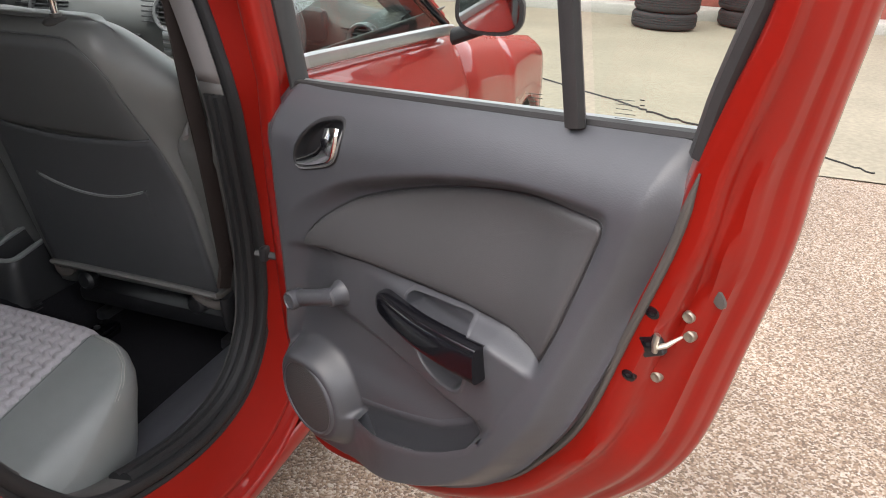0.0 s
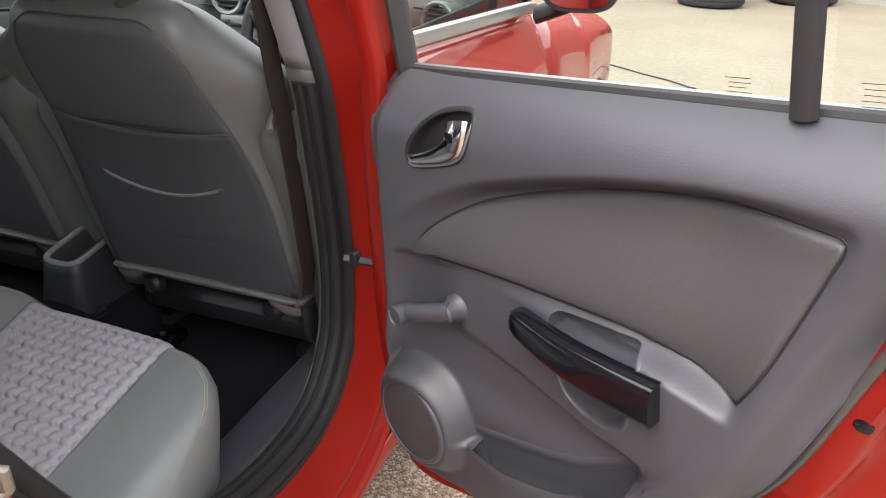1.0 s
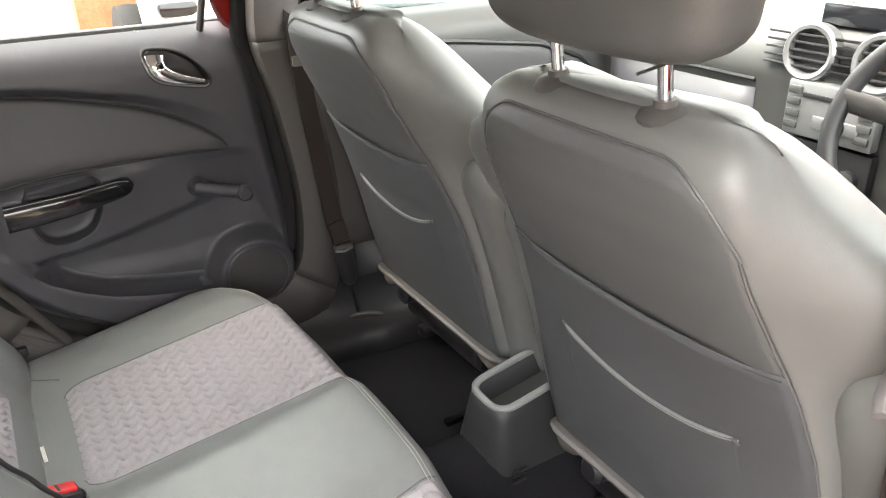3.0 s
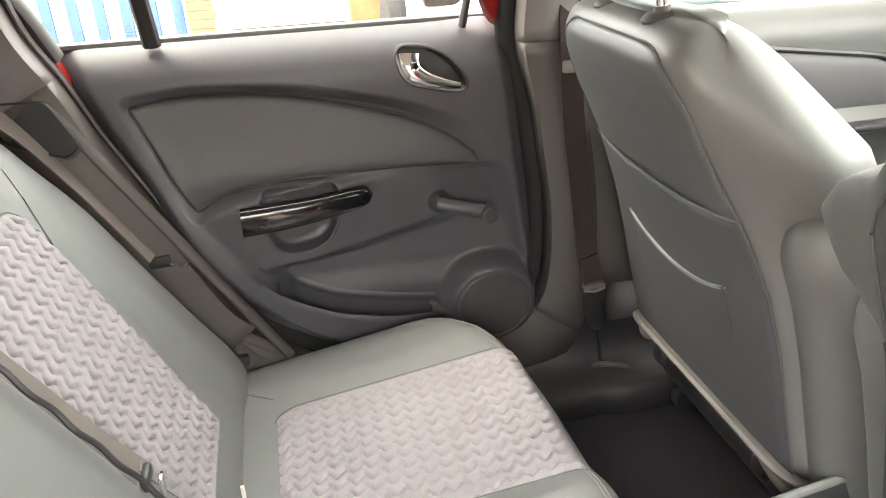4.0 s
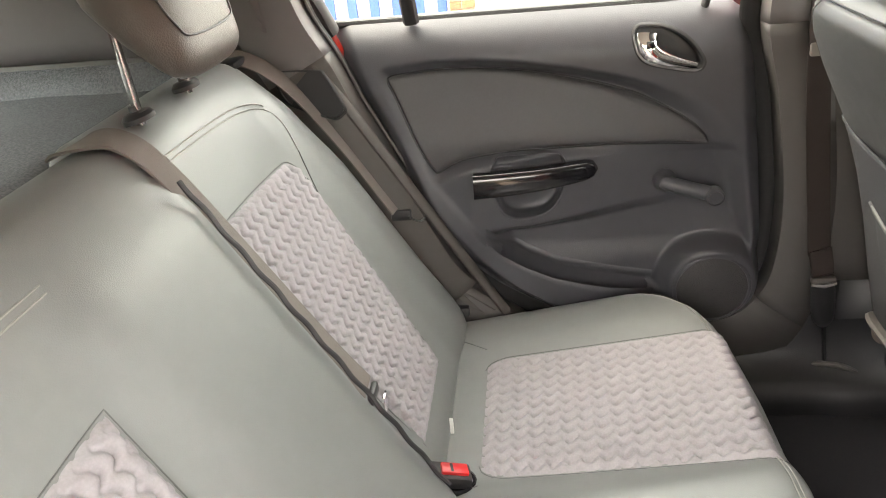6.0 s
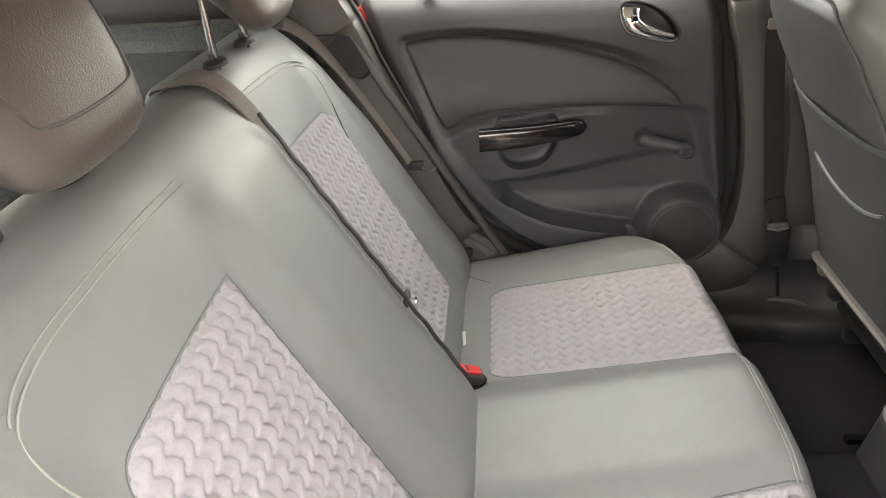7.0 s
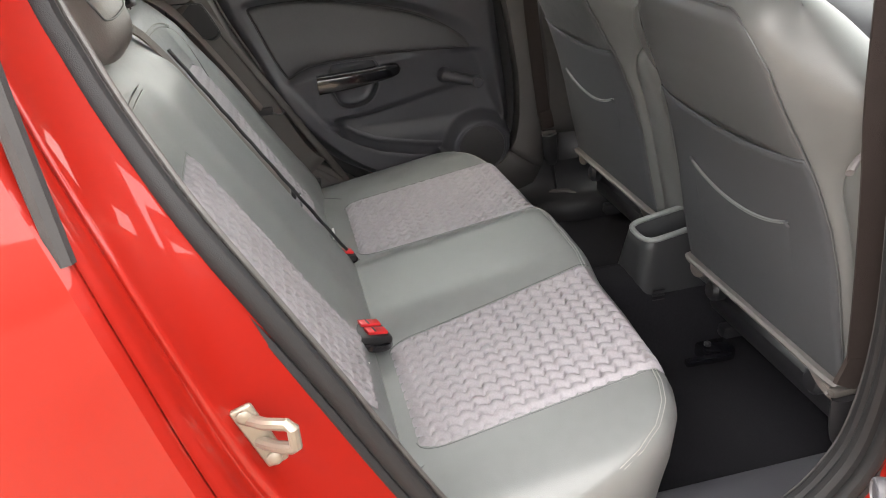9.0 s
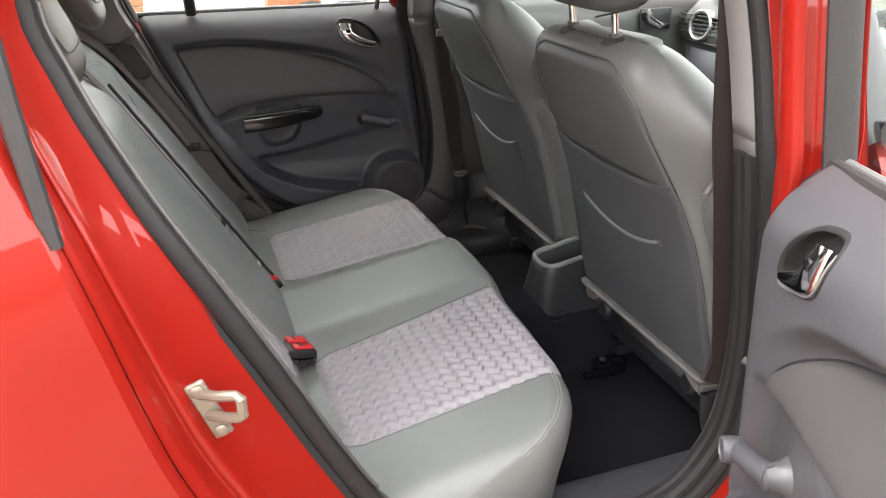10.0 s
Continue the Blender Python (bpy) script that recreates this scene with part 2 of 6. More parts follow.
def strap(points, width, normal, m=I4, thick=0.0016):
    """A flat belt along a line; normal: the way that its face looks."""
    p = [Vector(q) for q in points]
    rows = []
    for i in range(len(p)):
        d = (p[min(i + 1, len(p) - 1)] - p[max(i - 1, 0)]).normalized()
        s = d.cross(Vector(normal)).normalized()
        n = s.cross(d).normalized() * thick
        rows.append([p[i] - s * width / 2 + n, p[i] + s * width / 2 + n, p[i] + s * width / 2 - n, p[i] - s * width / 2 - n])
    return mesh(rows, m, wrap=True, caps=True, flip=True)


def block(c, size, bevel=0.004, m=I4, segs=2):
    bm = bmesh.new()
    bmesh.ops.create_cube(bm, size=1, matrix=Matrix.LocRotScale(c, None, size))
    if bevel:
        bmesh.ops.bevel(bm, geom=bm.edges[:], offset=min(bevel, min(size) * 0.45), segments=segs, affect="EDGES", profile=0.5)
    bm.verts.index_update()
    out = [tuple(m @ v.co) for v in bm.verts], [tuple(v.index for v in f.verts) for f in bm.faces]
    bm.free()
    if m.determinant() < 0:
        out = out[0], [f[::-1] for f in out[1]]
    return out


def turned(profile, m=I4, segs=24):
    """A body turned round the z axis from (radius, height) pairs."""
    rows = [[(max(r, 1e-4) * math.cos(2 * math.pi * s / segs), max(r, 1e-4) * math.sin(2 * math.pi * s / segs), h) for s in range(segs)] for r, h in profile]
    return mesh(rows, m, wrap=True, caps=True)


def axis_to(p, d):
    """The pose that puts the z axis at p along d."""
    return Matrix.Translation(p) @ Vector(d).to_track_quat("Z", "Y").to_matrix().to_4x4()


def thing(name, at, label, category, group="", kind=""):
    ob = new(name)
    ob.location = at
    ob.empty_display_size = 0.1
    return tagged(ob, label, category, group, kind)


def data_of(name, made, mat, smoothed=True, sharp=35):
    me = bpy.data.meshes.new(name)
    me.from_pydata(made[0], [], made[1])
    me.materials.append(mat)
    bm = bmesh.new()
    bm.from_mesh(me)
    bmesh.ops.remove_doubles(bm, verts=bm.verts, dist=1e-6)
    for f in bm.faces:
        f.smooth = smoothed
    for e in bm.edges:
        if len(e.link_faces) == 2 and e.calc_face_angle(0) > radians(sharp):
            e.smooth = False
    bm.to_mesh(me)
    bm.free()
    return me


def part(name, made, mat, parent, label="", smoothed=True, sharp=35, thick=0.0, offset=-1.0, soft=0):
    ob = new(name, data_of(name, made, mat, smoothed, sharp))
    ob.parent = parent
    top = parent
    while top.parent:
        top = top.parent
    if parent is top:
        ob.matrix_parent_inverse = Matrix.Translation(-Vector(top.location))
    if thick:
        s = ob.modifiers.new("thickness", "SOLIDIFY")
        s.thickness, s.offset = thick, offset
    if soft:
        s = ob.modifiers.new("rounding", "SUBSURF")
        s.levels = s.render_levels = soft
    if label:
        tagged(ob, label)
    return ob


def single(name, made, mat, label, category, group="", kind="", smoothed=True, sharp=35, thick=0.0):
    ob = new(name, data_of(name, made, mat, smoothed, sharp))
    if thick:
        s = ob.modifiers.new("thickness", "SOLIDIFY")
        s.thickness = thick
    return tagged(ob, label, category, group, kind)


def ring(points, count):
    """Points evenly spaced along a closed line in two dimensions, from its first point."""
    p = np.array([list(q) for q in points] + [list(points[0])], float)
    d = np.r_[0, np.cumsum(np.hypot(*np.diff(p, axis=0).T))]
    s = np.linspace(0, d[-1], count, endpoint=False)
    return np.stack([np.interp(s, d, p[:, 0]), np.interp(s, d, p[:, 1])], 1)


def grown(loop, d):
    """A closed line pushed outwards by d (for a line that runs anticlockwise)."""
    t = np.roll(loop, -1, 0) - np.roll(loop, 1, 0)
    t /= np.hypot(*t.T)[:, None]
    n = np.stack([t[:, 1], -t[:, 0]], 1)
    for _ in range(3):
        n = (np.roll(n, 1, 0) + n + np.roll(n, -1, 0)) / 3
    n /= np.hypot(*n.T)[:, None]
    return loop + n * (np.asarray(d)[:, None] if np.ndim(d) else d)


# ---- ground and surroundings ----
def sheet(x0, x1, y0, y1, nx, ny, z=0.0, rough=0.0, seed=0.0):
    rows = []
    for j in range(ny + 1):
        y = y0 + (y1 - y0) * j / ny
        rows.append([(x, y, z + rough * noise.noise((x * 0.9 + seed, y * 0.9, seed))) for x in (x0 + (x1 - x0) * i / nx for i in range(nx + 1))])
    return mesh(rows)


ground = single("ground", join(sheet(-300, 300, -300, 300, 4, 4, -0.012), sheet(-6.2, 16.8, -13.8, 3.45, 110, 80, 0.0, 0.008)), GRAVEL,
                "pinkish exposed-aggregate yard surface with loose pebbles", "ground", kind="structure")
yard_slab = single("pavement", join(sheet(-6.2, 16.8, 3.44, 10.1, 100, 40, 0.006, 0.01, 3.0)), CONCRETE,
                   "worn sandy-coloured concrete yard slab with cracks", "pavement", kind="structure")
rng = random.Random(4)
crack = [(p.x + rng.uniform(-0.012, 0.012), p.y + rng.uniform(-0.02, 0.02), 0.014) for p in spline([(-6.0, 9.2, 0), (-2.5, 7.2, 0), (0.7, 4.92, 0), (1.28, 4.44, 0), (1.83, 4.14, 0), (2.14, 3.98, 0), (2.6, 3.6, 0)], 14)]
single("crack", tube(crack, 0.007, flat=0.25, segs=6), TYRE, "dark ragged crack across the concrete slab", "crack", kind="structure")


def brick_wall(name, at, turn, width, courses, label, base_mat, kind="structure", length=0.215, course=0.075, depth=0.10):
    """A wall with courses of separate bricks on a mortar core; its face looks along the local -y."""
    m = Matrix.Translation(at) @ Matrix.Rotation(radians(turn), 4, "Z")
    core = single(name, block((width / 2, depth / 2 + 0.004, courses * course / 2), (width, depth, courses * course), 0.002, m), base_mat, label, "wall", kind=kind)
    shared = {}
    count = 0
    for c in range(courses):
        x = -(length + 0.01) / 2 * (c % 2)
        while x < width - 0.02:
            a, b = max(x, 0.0), min(x + length, width)
            x += length + 0.01
            if b - a < 0.03:
                continue
            w = round(b - a, 3)
            if w not in shared:
                shared[w] = data_of("brick", block((0, 0, 0), (w, 0.022, course - 0.011), 0.003, segs=1), BRICK)
            ob = new("brick", shared[w])
            ob.parent = core
            ob.matrix_local = m @ Matrix.Translation(((a + b) / 2, rng.uniform(-0.002, 0.002), (c + 0.5) * course))
            count += 1
    return core


# the striped garage doors, brick pier and yard wall across the passenger side
def striped_door(y0, y1, x=-6.3, top=2.6):
    door = thing("garage_door", (x, (y0 + y1) / 2, 0), "blue and white vertically striped steel garage door", "garage door")
    part("backing", block((x - 0.03, (y0 + y1) / 2, top / 2), (0.02, y1 - y0, top), 0.002), WHITE_STEEL, door)
    y = y1 - 0.05
    rib = data_of("rib", block((0, 0, 0), (0.03, 0.085, top - 0.02), 0.006), BLUE)
    white = data_of("white_rib", block((0, 0, 0), (0.016, 0.10, top - 0.02), 0.006), WHITE_STEEL)
    while y > y0 + 0.1:
        for dat, dy in ((rib, 0.0), (white, -0.105)):
            ob = new(dat.name, dat)
            ob.parent = door
            ob.matrix_local = Matrix.Translation((-0.005, y + dy - (y0 + y1) / 2, top / 2))
        y -= 0.205
    return door


striped_door(-4.6, -1.24)
brick_wall("wall_west", (-6.25, -1.22, 0), 90, 0.225, 36, "orange brick pier beside the garage door", MORTAR)
pale_wall = single("wall_far_west", block((-8.2, 6.0, 1.6), (0.2, 14.0, 3.2), 0.01), WHITE_STEEL, "white painted yard wall in bright daylight", "wall", kind="structure")
brick_low = single("wall_low", block((-6.9, 3.2, 0.25), (0.22, 6.0, 0.5), 0.01), BRICK, "low weathered orange brick wall", "wall", kind="structure")

# far side of the yard ahead of the car
far_wall = single("wall_north", block((2.0, 10.6, 1.5), (24, 0.25, 3.0), 0.01), RED_WALL, "red-brown rendered yard wall", "wall", kind="structure")
far_kerb = single("kerb", block((1.0, 10.2, 0.07), (22, 0.5, 0.16), 0.02), KERB, "low grey concrete kerb along the wall", "kerb", kind="structure")
# two unseen walls, added to shape sky light and reflections in the red paint
back_wall = single("wall_south", block((2.0, -11.0, 2.0), (40, 0.25, 4.0), 0.01), MORTAR, "unseen pale wall added to limit sky light from behind", "wall", kind="structure")
east_wall = single("wall_east", block((9.5, -2.0, 1.2), (0.25, 22.0, 2.4), 0.01), CONCRETE, "unseen grey wall added to darken reflections on the open side", "wall", kind="structure")


def tyre(at, r=0.33, w=0.2, tilt=0.0, label="worn black car tyre lying in a stack", name="tyre"):
    prof = [(r * 0.62, 0.02), (r * 0.66, 0.0), (r * 0.85, -0.004), (r * 0.95, 0.012), (r * 0.995, 0.04)]
    for k in range(4):
        z = 0.05 + (w - 0.1) * k / 3.5
        prof += [(r, z), (r, z + 0.018), (r * 0.975, z + 0.02), (r * 0.975, z + 0.026)]
    prof += [(r * 0.995, w - 0.04), (r * 0.95, w - 0.012), (r * 0.85, w + 0.004), (r * 0.66, w), (r * 0.62, w - 0.02), (r * 0.60, w / 2), (r * 0.62, 0.02)]
    rows = [[(q * math.cos(2 * math.pi * s / 40), q * math.sin(2 * math.pi * s / 40), h) for s in range(40)] for q, h in prof]
    m = Matrix.Translation(at) @ Matrix.Rotation(radians(tilt), 4, "X")
    return single(name, mesh(rows, m, wrap=True), TYRE, label, "tyre", "stacked tyres")


for k in range(3):
    tyre((1.0 + 0.015 * k, 9.0 - 0.01 * k, 0.02 + 0.205 * k), 0.40)
    tyre((2.06 - 0.02 * k, 9.75, 0.02 + 0.205 * k), 0.42)


# ---- car: numbers for the right-hand side; the other side is mirrored ----
FRONT_AXLE = 1.86
AP = [(-0.62, 0.61), (-0.53, 0.505), (-0.40, 0.455), (-0.24, 0.43), (-0.12, 0.455), (-0.05, 0.53), (-0.025, 0.62), (-0.025, 0.76),
      (-0.05, 0.93), (-0.072, 1.07), (-0.076, 1.20), (-0.092, 1.32), (-0.14, 1.385), (-0.27, 1.41), (-0.45, 1.415), (-0.68, 1.40),
      (-0.85, 1.370), (-0.932, 1.30), (-0.914, 1.214), (-0.866, 1.105), (-0.8115, 0.998), (-0.743, 0.857), (-0.676, 0.712)]
AP = [(y, z + 0.045 * smooth(1.28, 1.38, z)) for y, z in AP]
AP_LOOP = ring([(p.x, p.y) for p in spline([(y, z, 0) for y, z in AP], 6, closed=True)], 150)


def tumble(z):
    """How far the body leans inwards above the belt line."""
    t = max(0.0, z - 1.0)
    return -0.30 * (t * t / 0.24 if t < 0.12 else t - 0.06)


def edge_x(x, y):
    """The depth of the aperture's steps: shallower along the sill and centre pillar than at the rear."""
    return 0.834 - (0.834 - x) * (0.87 - 0.11 * smooth(-0.7, -0.35, y)) if x > 0.68 else x


AP_SPAN = np.array([(1.0 - 0.30 * smooth(-0.5, -0.15, y) * smooth(0.45, 0.6, z)) * (1.0 if y > -0.5 else along(z, [0.5, 0.60, 0.865, 0.98, 1.10, 1.25, 1.40], [1.0, 1.05, 1.0, 0.78, 0.49, 0.35, 0.5])) for y, z in AP_LOOP])
for _ in range(4):
    AP_SPAN = (np.roll(AP_SPAN, 1) + AP_SPAN + np.roll(AP_SPAN, -1)) / 3


# on the closed side the seal lies against the edge of the door trim
CLOSED = np.array([-(0.074 + 0.012 * smooth(0.95, 1.10, z)) * smooth(-0.36, -0.14, y) + (0.046 - 0.011 * smooth(0.98, 1.10, z)) * smooth(-0.55, -0.66, y) * smooth(1.30, 1.12, z) for y, z in AP_LOOP])
OPENED = CLOSED * 0.0


LINING_SPAN = np.array([1.0 - 0.30 * smooth(-0.5, -0.15, y) * smooth(0.45, 0.6, z) for y, z in AP_LOOP])


def rings(steps, shift=OPENED, span=AP_SPAN):
    return [[(edge_x(x, y) + tumble(z), y, z) for y, z in grown(AP_LOOP, d * span + shift)] for d, x in steps]


def subset(rows, pred, m=I4, flip=False):
    """The faces of a wrapped sheet whose spot on the aperture line passes pred(y, z)."""
    v, f = mesh(rows, m, wrap=True, flip=flip)
    n = len(rows[0])
    out = []
    for g in f:
        j = sorted(i % n for i in g)
        k = j[0] if j[-1] - j[0] < n / 2 else j[-1]
        if pred(*AP_LOOP[k]):
            out.append(g)
    used = sorted({i for g in out for i in g})
    at = {i: k for k, i in enumerate(used)}
    return [v[i] for i in used], [tuple(at[i] for i in g) for g in out]


car = thing("hatchback_car", (0, 0.3, 0), "red five-door hatchback with its rear side door standing open", "car")
JAMB = [(0.014, 0.694), (0.018, 0.702), (0.030, 0.713), (0.045, 0.722), (0.060, 0.734), (0.075, 0.748), (0.086, 0.761), (0.093, 0.772), (0.097, 0.780), (0.100, 0.7835), (0.104, 0.785), (0.109, 0.784),
        (0.112, 0.782), (0.114, 0.783), (0.116, 0.788), (0.118, 0.798), (0.121, 0.806), (0.125, 0.811), (0.129, 0.814), (0.132, 0.817), (0.1335, 0.820)]
LINING = [(0.002, 0.688), (0.010, 0.672), (0.045, 0.662), (0.13, 0.658)]
for side, m in ((1, I4), (-1, FLIP)):
    shift = OPENED if side > 0 else CLOSED
    painted = rings(JAMB)
    if side < 0:
        painted = rings([(0.010, 0.712)], CLOSED) + rings(JAMB, np.maximum(CLOSED, 0.0) * 0.9)
    jamb = part("door_jamb", mesh(painted, m, wrap=True), RED, car, "red painted door aperture with pressed steps", sharp=66)
    seal = part("weatherstrip", tube([(edge_x(0.699, y) + tumble(z), y, z) for y, z in grown(AP_LOOP, (0.010 if side > 0 else 0.016) + shift)], 0.0155 if side > 0 else 0.024, m, 12, closed=True, flat=0.8), SEAL, jamb, "dark ribbed rubber door seal")
    if side > 0:
        for d, x, r in ((0.002, 0.712, 0.015), (0.006, 0.690, 0.014)):
            part("seal_rib", tube([(x + tumble(z), y, z) for y, z in grown(AP_LOOP, d) if y > -0.46 and z < 1.068], r, m, 10), SEAL, seal)
    for d, x, r in ((0.0275, 0.704, 0.0085),):
        part("seal_rib", tube([(edge_x(x, y) + tumble(z), y, z) for y, z in grown(AP_LOOP, d + shift)], r, m, 8, closed=True), SEAL, seal)
    part("seal_lip", tube([(edge_x(0.688, y) + tumble(z), y, z) for y, z in grown(AP_LOOP, -0.005 + shift) if y < -0.55 and 0.62 < z < 1.3], 0.0035, m, 8), PILLAR, seal, "grey inner lip of the seal")
    back = lambda y, z: y < -0.62 and z > 0.62
    if side < 0:
        part("trim_edge", tube([(0.674 + tumble(z), y, z) for y, z in grown(AP_LOOP, 0.036 + shift) if y < -0.55 and 0.50 < z < 1.095], 0.011, m, 10, flat=0.7), SIDE, seal, "grey rounded edge of the side trim")
    front = lambda y, z: y > -0.14 and z > 0.5
    inner = shift if side > 0 else shift + 0.022
    part("pillar_trim_upper", subset(rings(LINING, inner, LINING_SPAN), lambda y, z: z >= 1.075 and front(y, z), m, True), TRIM_LIGHT, car, "pale grey upper pillar trim", thick=0.003)
    part("pillar_trim_lower", subset(rings(LINING, inner, LINING_SPAN), lambda y, z: z < 1.075 and front(y, z), m, True), PILLAR, car, "charcoal lower pillar trim", thick=0.003)
    part("rear_pillar_trim_upper", subset(rings(LINING, shift, LINING_SPAN), lambda y, z: z >= 1.10 and y < -0.7, m, True), TRIM_LIGHT, car, "pale grey rear pillar trim", thick=0.003)
    part("rear_pillar_trim_lower", subset(rings(LINING, shift, LINING_SPAN), lambda y, z: z < 1.10 and back(y, z), m, True), SIDE, car, "charcoal side trim", thick=0.003)
    part("sill_trim", subset(rings(LINING, inner, LINING_SPAN), lambda y, z: z <= 0.62 and not back(y, z) and not front(y, z), m, True), PILLAR, car, "grey plastic sill trim", thick=0.003)
    part("roof_rail_trim", subset(rings(LINING, shift, LINING_SPAN), lambda y, z: z > 1.40 and y > -0.7 and y < -0.14, m, True), HEADCLOTH, car, "pale roof rail trim", thick=0.003)
    # inner side walls behind the lining
    part("side_wall_trim", mesh([[(0.661 + tumble(z), y, z) for y in np.linspace(along(z, [0.44, 0.5, 0.61, 0.712, 0.857, 0.998, 1.105], [-0.55, -0.58, -0.68, -0.745, -0.80, -0.86, -0.92]) - (0.045 if side < 0 else 0.0), -1.75, 14)] for z in np.linspace(0.4, 1.10, 24)], m), SIDE, car, "mid grey luggage side trim", thick=0.004)
    part("rear_quarter_trim", mesh([[(0.6575 + tumble(z), y, z) for y in np.linspace(-0.985, -1.75, 12)] for z in np.linspace(1.094, 1.40, 8)], m), TRIM_LIGHT, car, "pale grey upper rear quarter trim", thick=0.004)
    part("shelf_side", mesh([[(x, y, z) for y in np.linspace(-1.08, -1.72, 10)] for x, z in ((0.60, 1.0), (0.62, 1.045), (0.645, 1.085))], m), SHELF, car, "dark speckled carpeted shelf ledge", thick=0.004)
    trap = ring([(p.x, p.y) for p in spline([(y, z, 0) for y, z in ((-0.985, 1.047), (-0.96, 1.049), (-0.912, 1.046), (-0.900, 1.038), (-0.872, 0.978), (-0.872, 0.966), (-0.888, 0.955), (-0.905, 0.958), (-0.97, 0.985), (-0.99, 1.02))], 5, closed=True)], 50)
    part("recess_cover", mesh([[(x, *(np.array([-0.93, 1.01]) + (p - np.array([-0.93, 1.01])) * k)) for p in trap] for k, x in ((1.03, 0.662), (1.03, 0.6535), (1.0, 0.6525), (0.95, 0.6525), (0.93, 0.656), (0.5, 0.656), (0.01, 0.656))], m, wrap=True), TRIM_DARK, car, "dark recessed panel in the side trim", sharp=60)
    if side > 0:
        part("pillar_foot", mesh([[(0.6615, y, z) for y in np.linspace(0.015, 0.11, 8)] for z in (0.3, 0.45, 0.6, 0.66)], m), PILLAR, car, "charcoal pillar foot trim", thick=0.004)
    part("pillar_front_trim", mesh([[(0.6635 + tumble(z), y, z) for y in np.linspace(0.03 if side > 0 else -0.03, 0.13 if side > 0 else 0.20, 8)] for z in np.linspace(0.575, 1.10, 8)], m), PILLAR, car, "charcoal front face of the pillar trim", thick=0.004)
    if side < 0:
        tops = [along(y, [-0.62, -0.35, -0.15, -0.07, -0.04, 0.0, 0.3], [0.46, 0.43, 0.44, 0.50, 0.56, 0.597, 0.60]) for y in np.linspace(-0.62, 0.26, 45)]
        fold = [(0.663, 1.0), (0.663, 0.8), (0.662, 0.55), (0.659, 0.30), (0.651, 0.15), (0.636, 0.05), (0.618, 0.0), (0.598, -0.01), (0.580, -0.03), (0.570, -0.09), (0.566, -0.20), (0.564, -0.35)]
        rows = [[(x - 0.010 * smooth(0.02, 0.06, y) * (1 if k > 4 else 0), y, 0.386 + (top - 0.386) * k2 if k2 >= 0 else 0.386 + 0.2 * k2) for y, top in zip(np.linspace(-0.62, 0.26, 45), tops)] for k, (x, k2) in enumerate(fold)]
        part("sill_moulding", mesh(rows, m), TRIM_DARK, car, "charcoal moulded sill and pillar foot trim", sharp=50)
        part("trim_joint", tube([(0.6625, y, 0.598) for y in np.linspace(-0.035, 0.16, 8)], 0.0022, m, 6), TRIM_DARK, car)
    part("footwell_side", mesh([[(0.665, y, z) for y in np.linspace(0.05, 1.25, 8)] for z in (0.3, 0.45, 0.6)], m), TRIM_DARK, car, thick=0.004)
    if side > 0:
        part("inner_sill", mesh([[(x, y, z) for y in np.linspace(-0.75, 0.25, 12)] for x, z in ((0.672, 0.418), (0.655, 0.416), (0.635, 0.408), (0.60, 0.398), (0.565, 0.390), (0.548, 0.380), (0.540, 0.355), (0.537, 0.325))], m), PLASTIC, car, "grey plastic inner sill cover", thick=0.004)
    # outer skin behind the rear door
    edge = grown(AP_LOOP, 0.134 * AP_SPAN)
    rear_edge = sorted([(z, y) for y, z in edge if y < -0.55 and z < 1.43])
    zs, ys = [p[0] for p in rear_edge], [p[1] for p in rear_edge]
    rows = []
    for z in np.linspace(0.44, 1.40, 46):
        y0 = along(z, zs, ys)
        row = []
        for s in [0, 0.001, 0.003, 0.006, 0.010, 0.016, 0.024] + list(np.linspace(0.036, 1, 24)):
            y = y0 + (-1.93 - y0) * s
            bulge = 0.014 * smooth(0.0, 0.12, s) * math.sin(math.pi * min(1, max(0, (z - 0.55) / 0.55))) - 0.16 * max(0, s - 0.55) ** 2
            row.append((0.834 - 0.014 * (1 - math.sqrt(min(1.0, s / 0.010))) + tumble(z) + bulge, y, z))
        rows.append(row)
    part("quarter_panel", mesh(rows, m, flip=True), RED, car, "glossy red rear quarter panel", thick=0.003)
    part("drip_rubber", tube([(0.817 + 0.5 * tumble(z), along(z, [1.09, 1.22, 1.30, 1.38], [-0.938, -0.950, -0.955, -0.93]), z) for z in np.linspace(1.094, 1.37, 14)], 0.011, m, 8, flat=0.8), RUBBER, car, "black rubber strip on the rear pillar")
    part("sill_skin", mesh([[(x, y, z) for y in np.linspace(-0.56, 1.15, 24)] for x, z in ((0.80, 0.30), (0.80, 0.25), (0.785, 0.22), (0.74, 0.20), (0.60, 0.20))], m), RED, car, "red sill", thick=0.003)
    # front wing with its wheel arch
    rows = []
    for y in np.linspace(1.02, 2.46, 60):
        lo = 0.24
        if abs(y - FRONT_AXLE) < 0.345:
            lo = 0.30 + math.sqrt(0.345 ** 2 - (y - FRONT_AXLE) ** 2)
        hi = along(y, [1.02, 1.5, 2.1, 2.46], [1.01, 0.95, 0.86, 0.74])
        flare = 0.018 * math.exp(-((abs(y - FRONT_AXLE) - 0.36) / 0.08) ** 2)
        pull = 1.1 * max(0, y - 2.02) ** 2
        rows.append([(0.862 - 0.027 * smooth(1.12, 1.0, y) - pull + flare * (1 - t) + 0.015 * math.sin(math.pi * t) - 0.10 * max(0, t - 0.75) ** 2 * 10, y, lo + (hi - lo) * t) for t in np.linspace(0, 1, 14)])
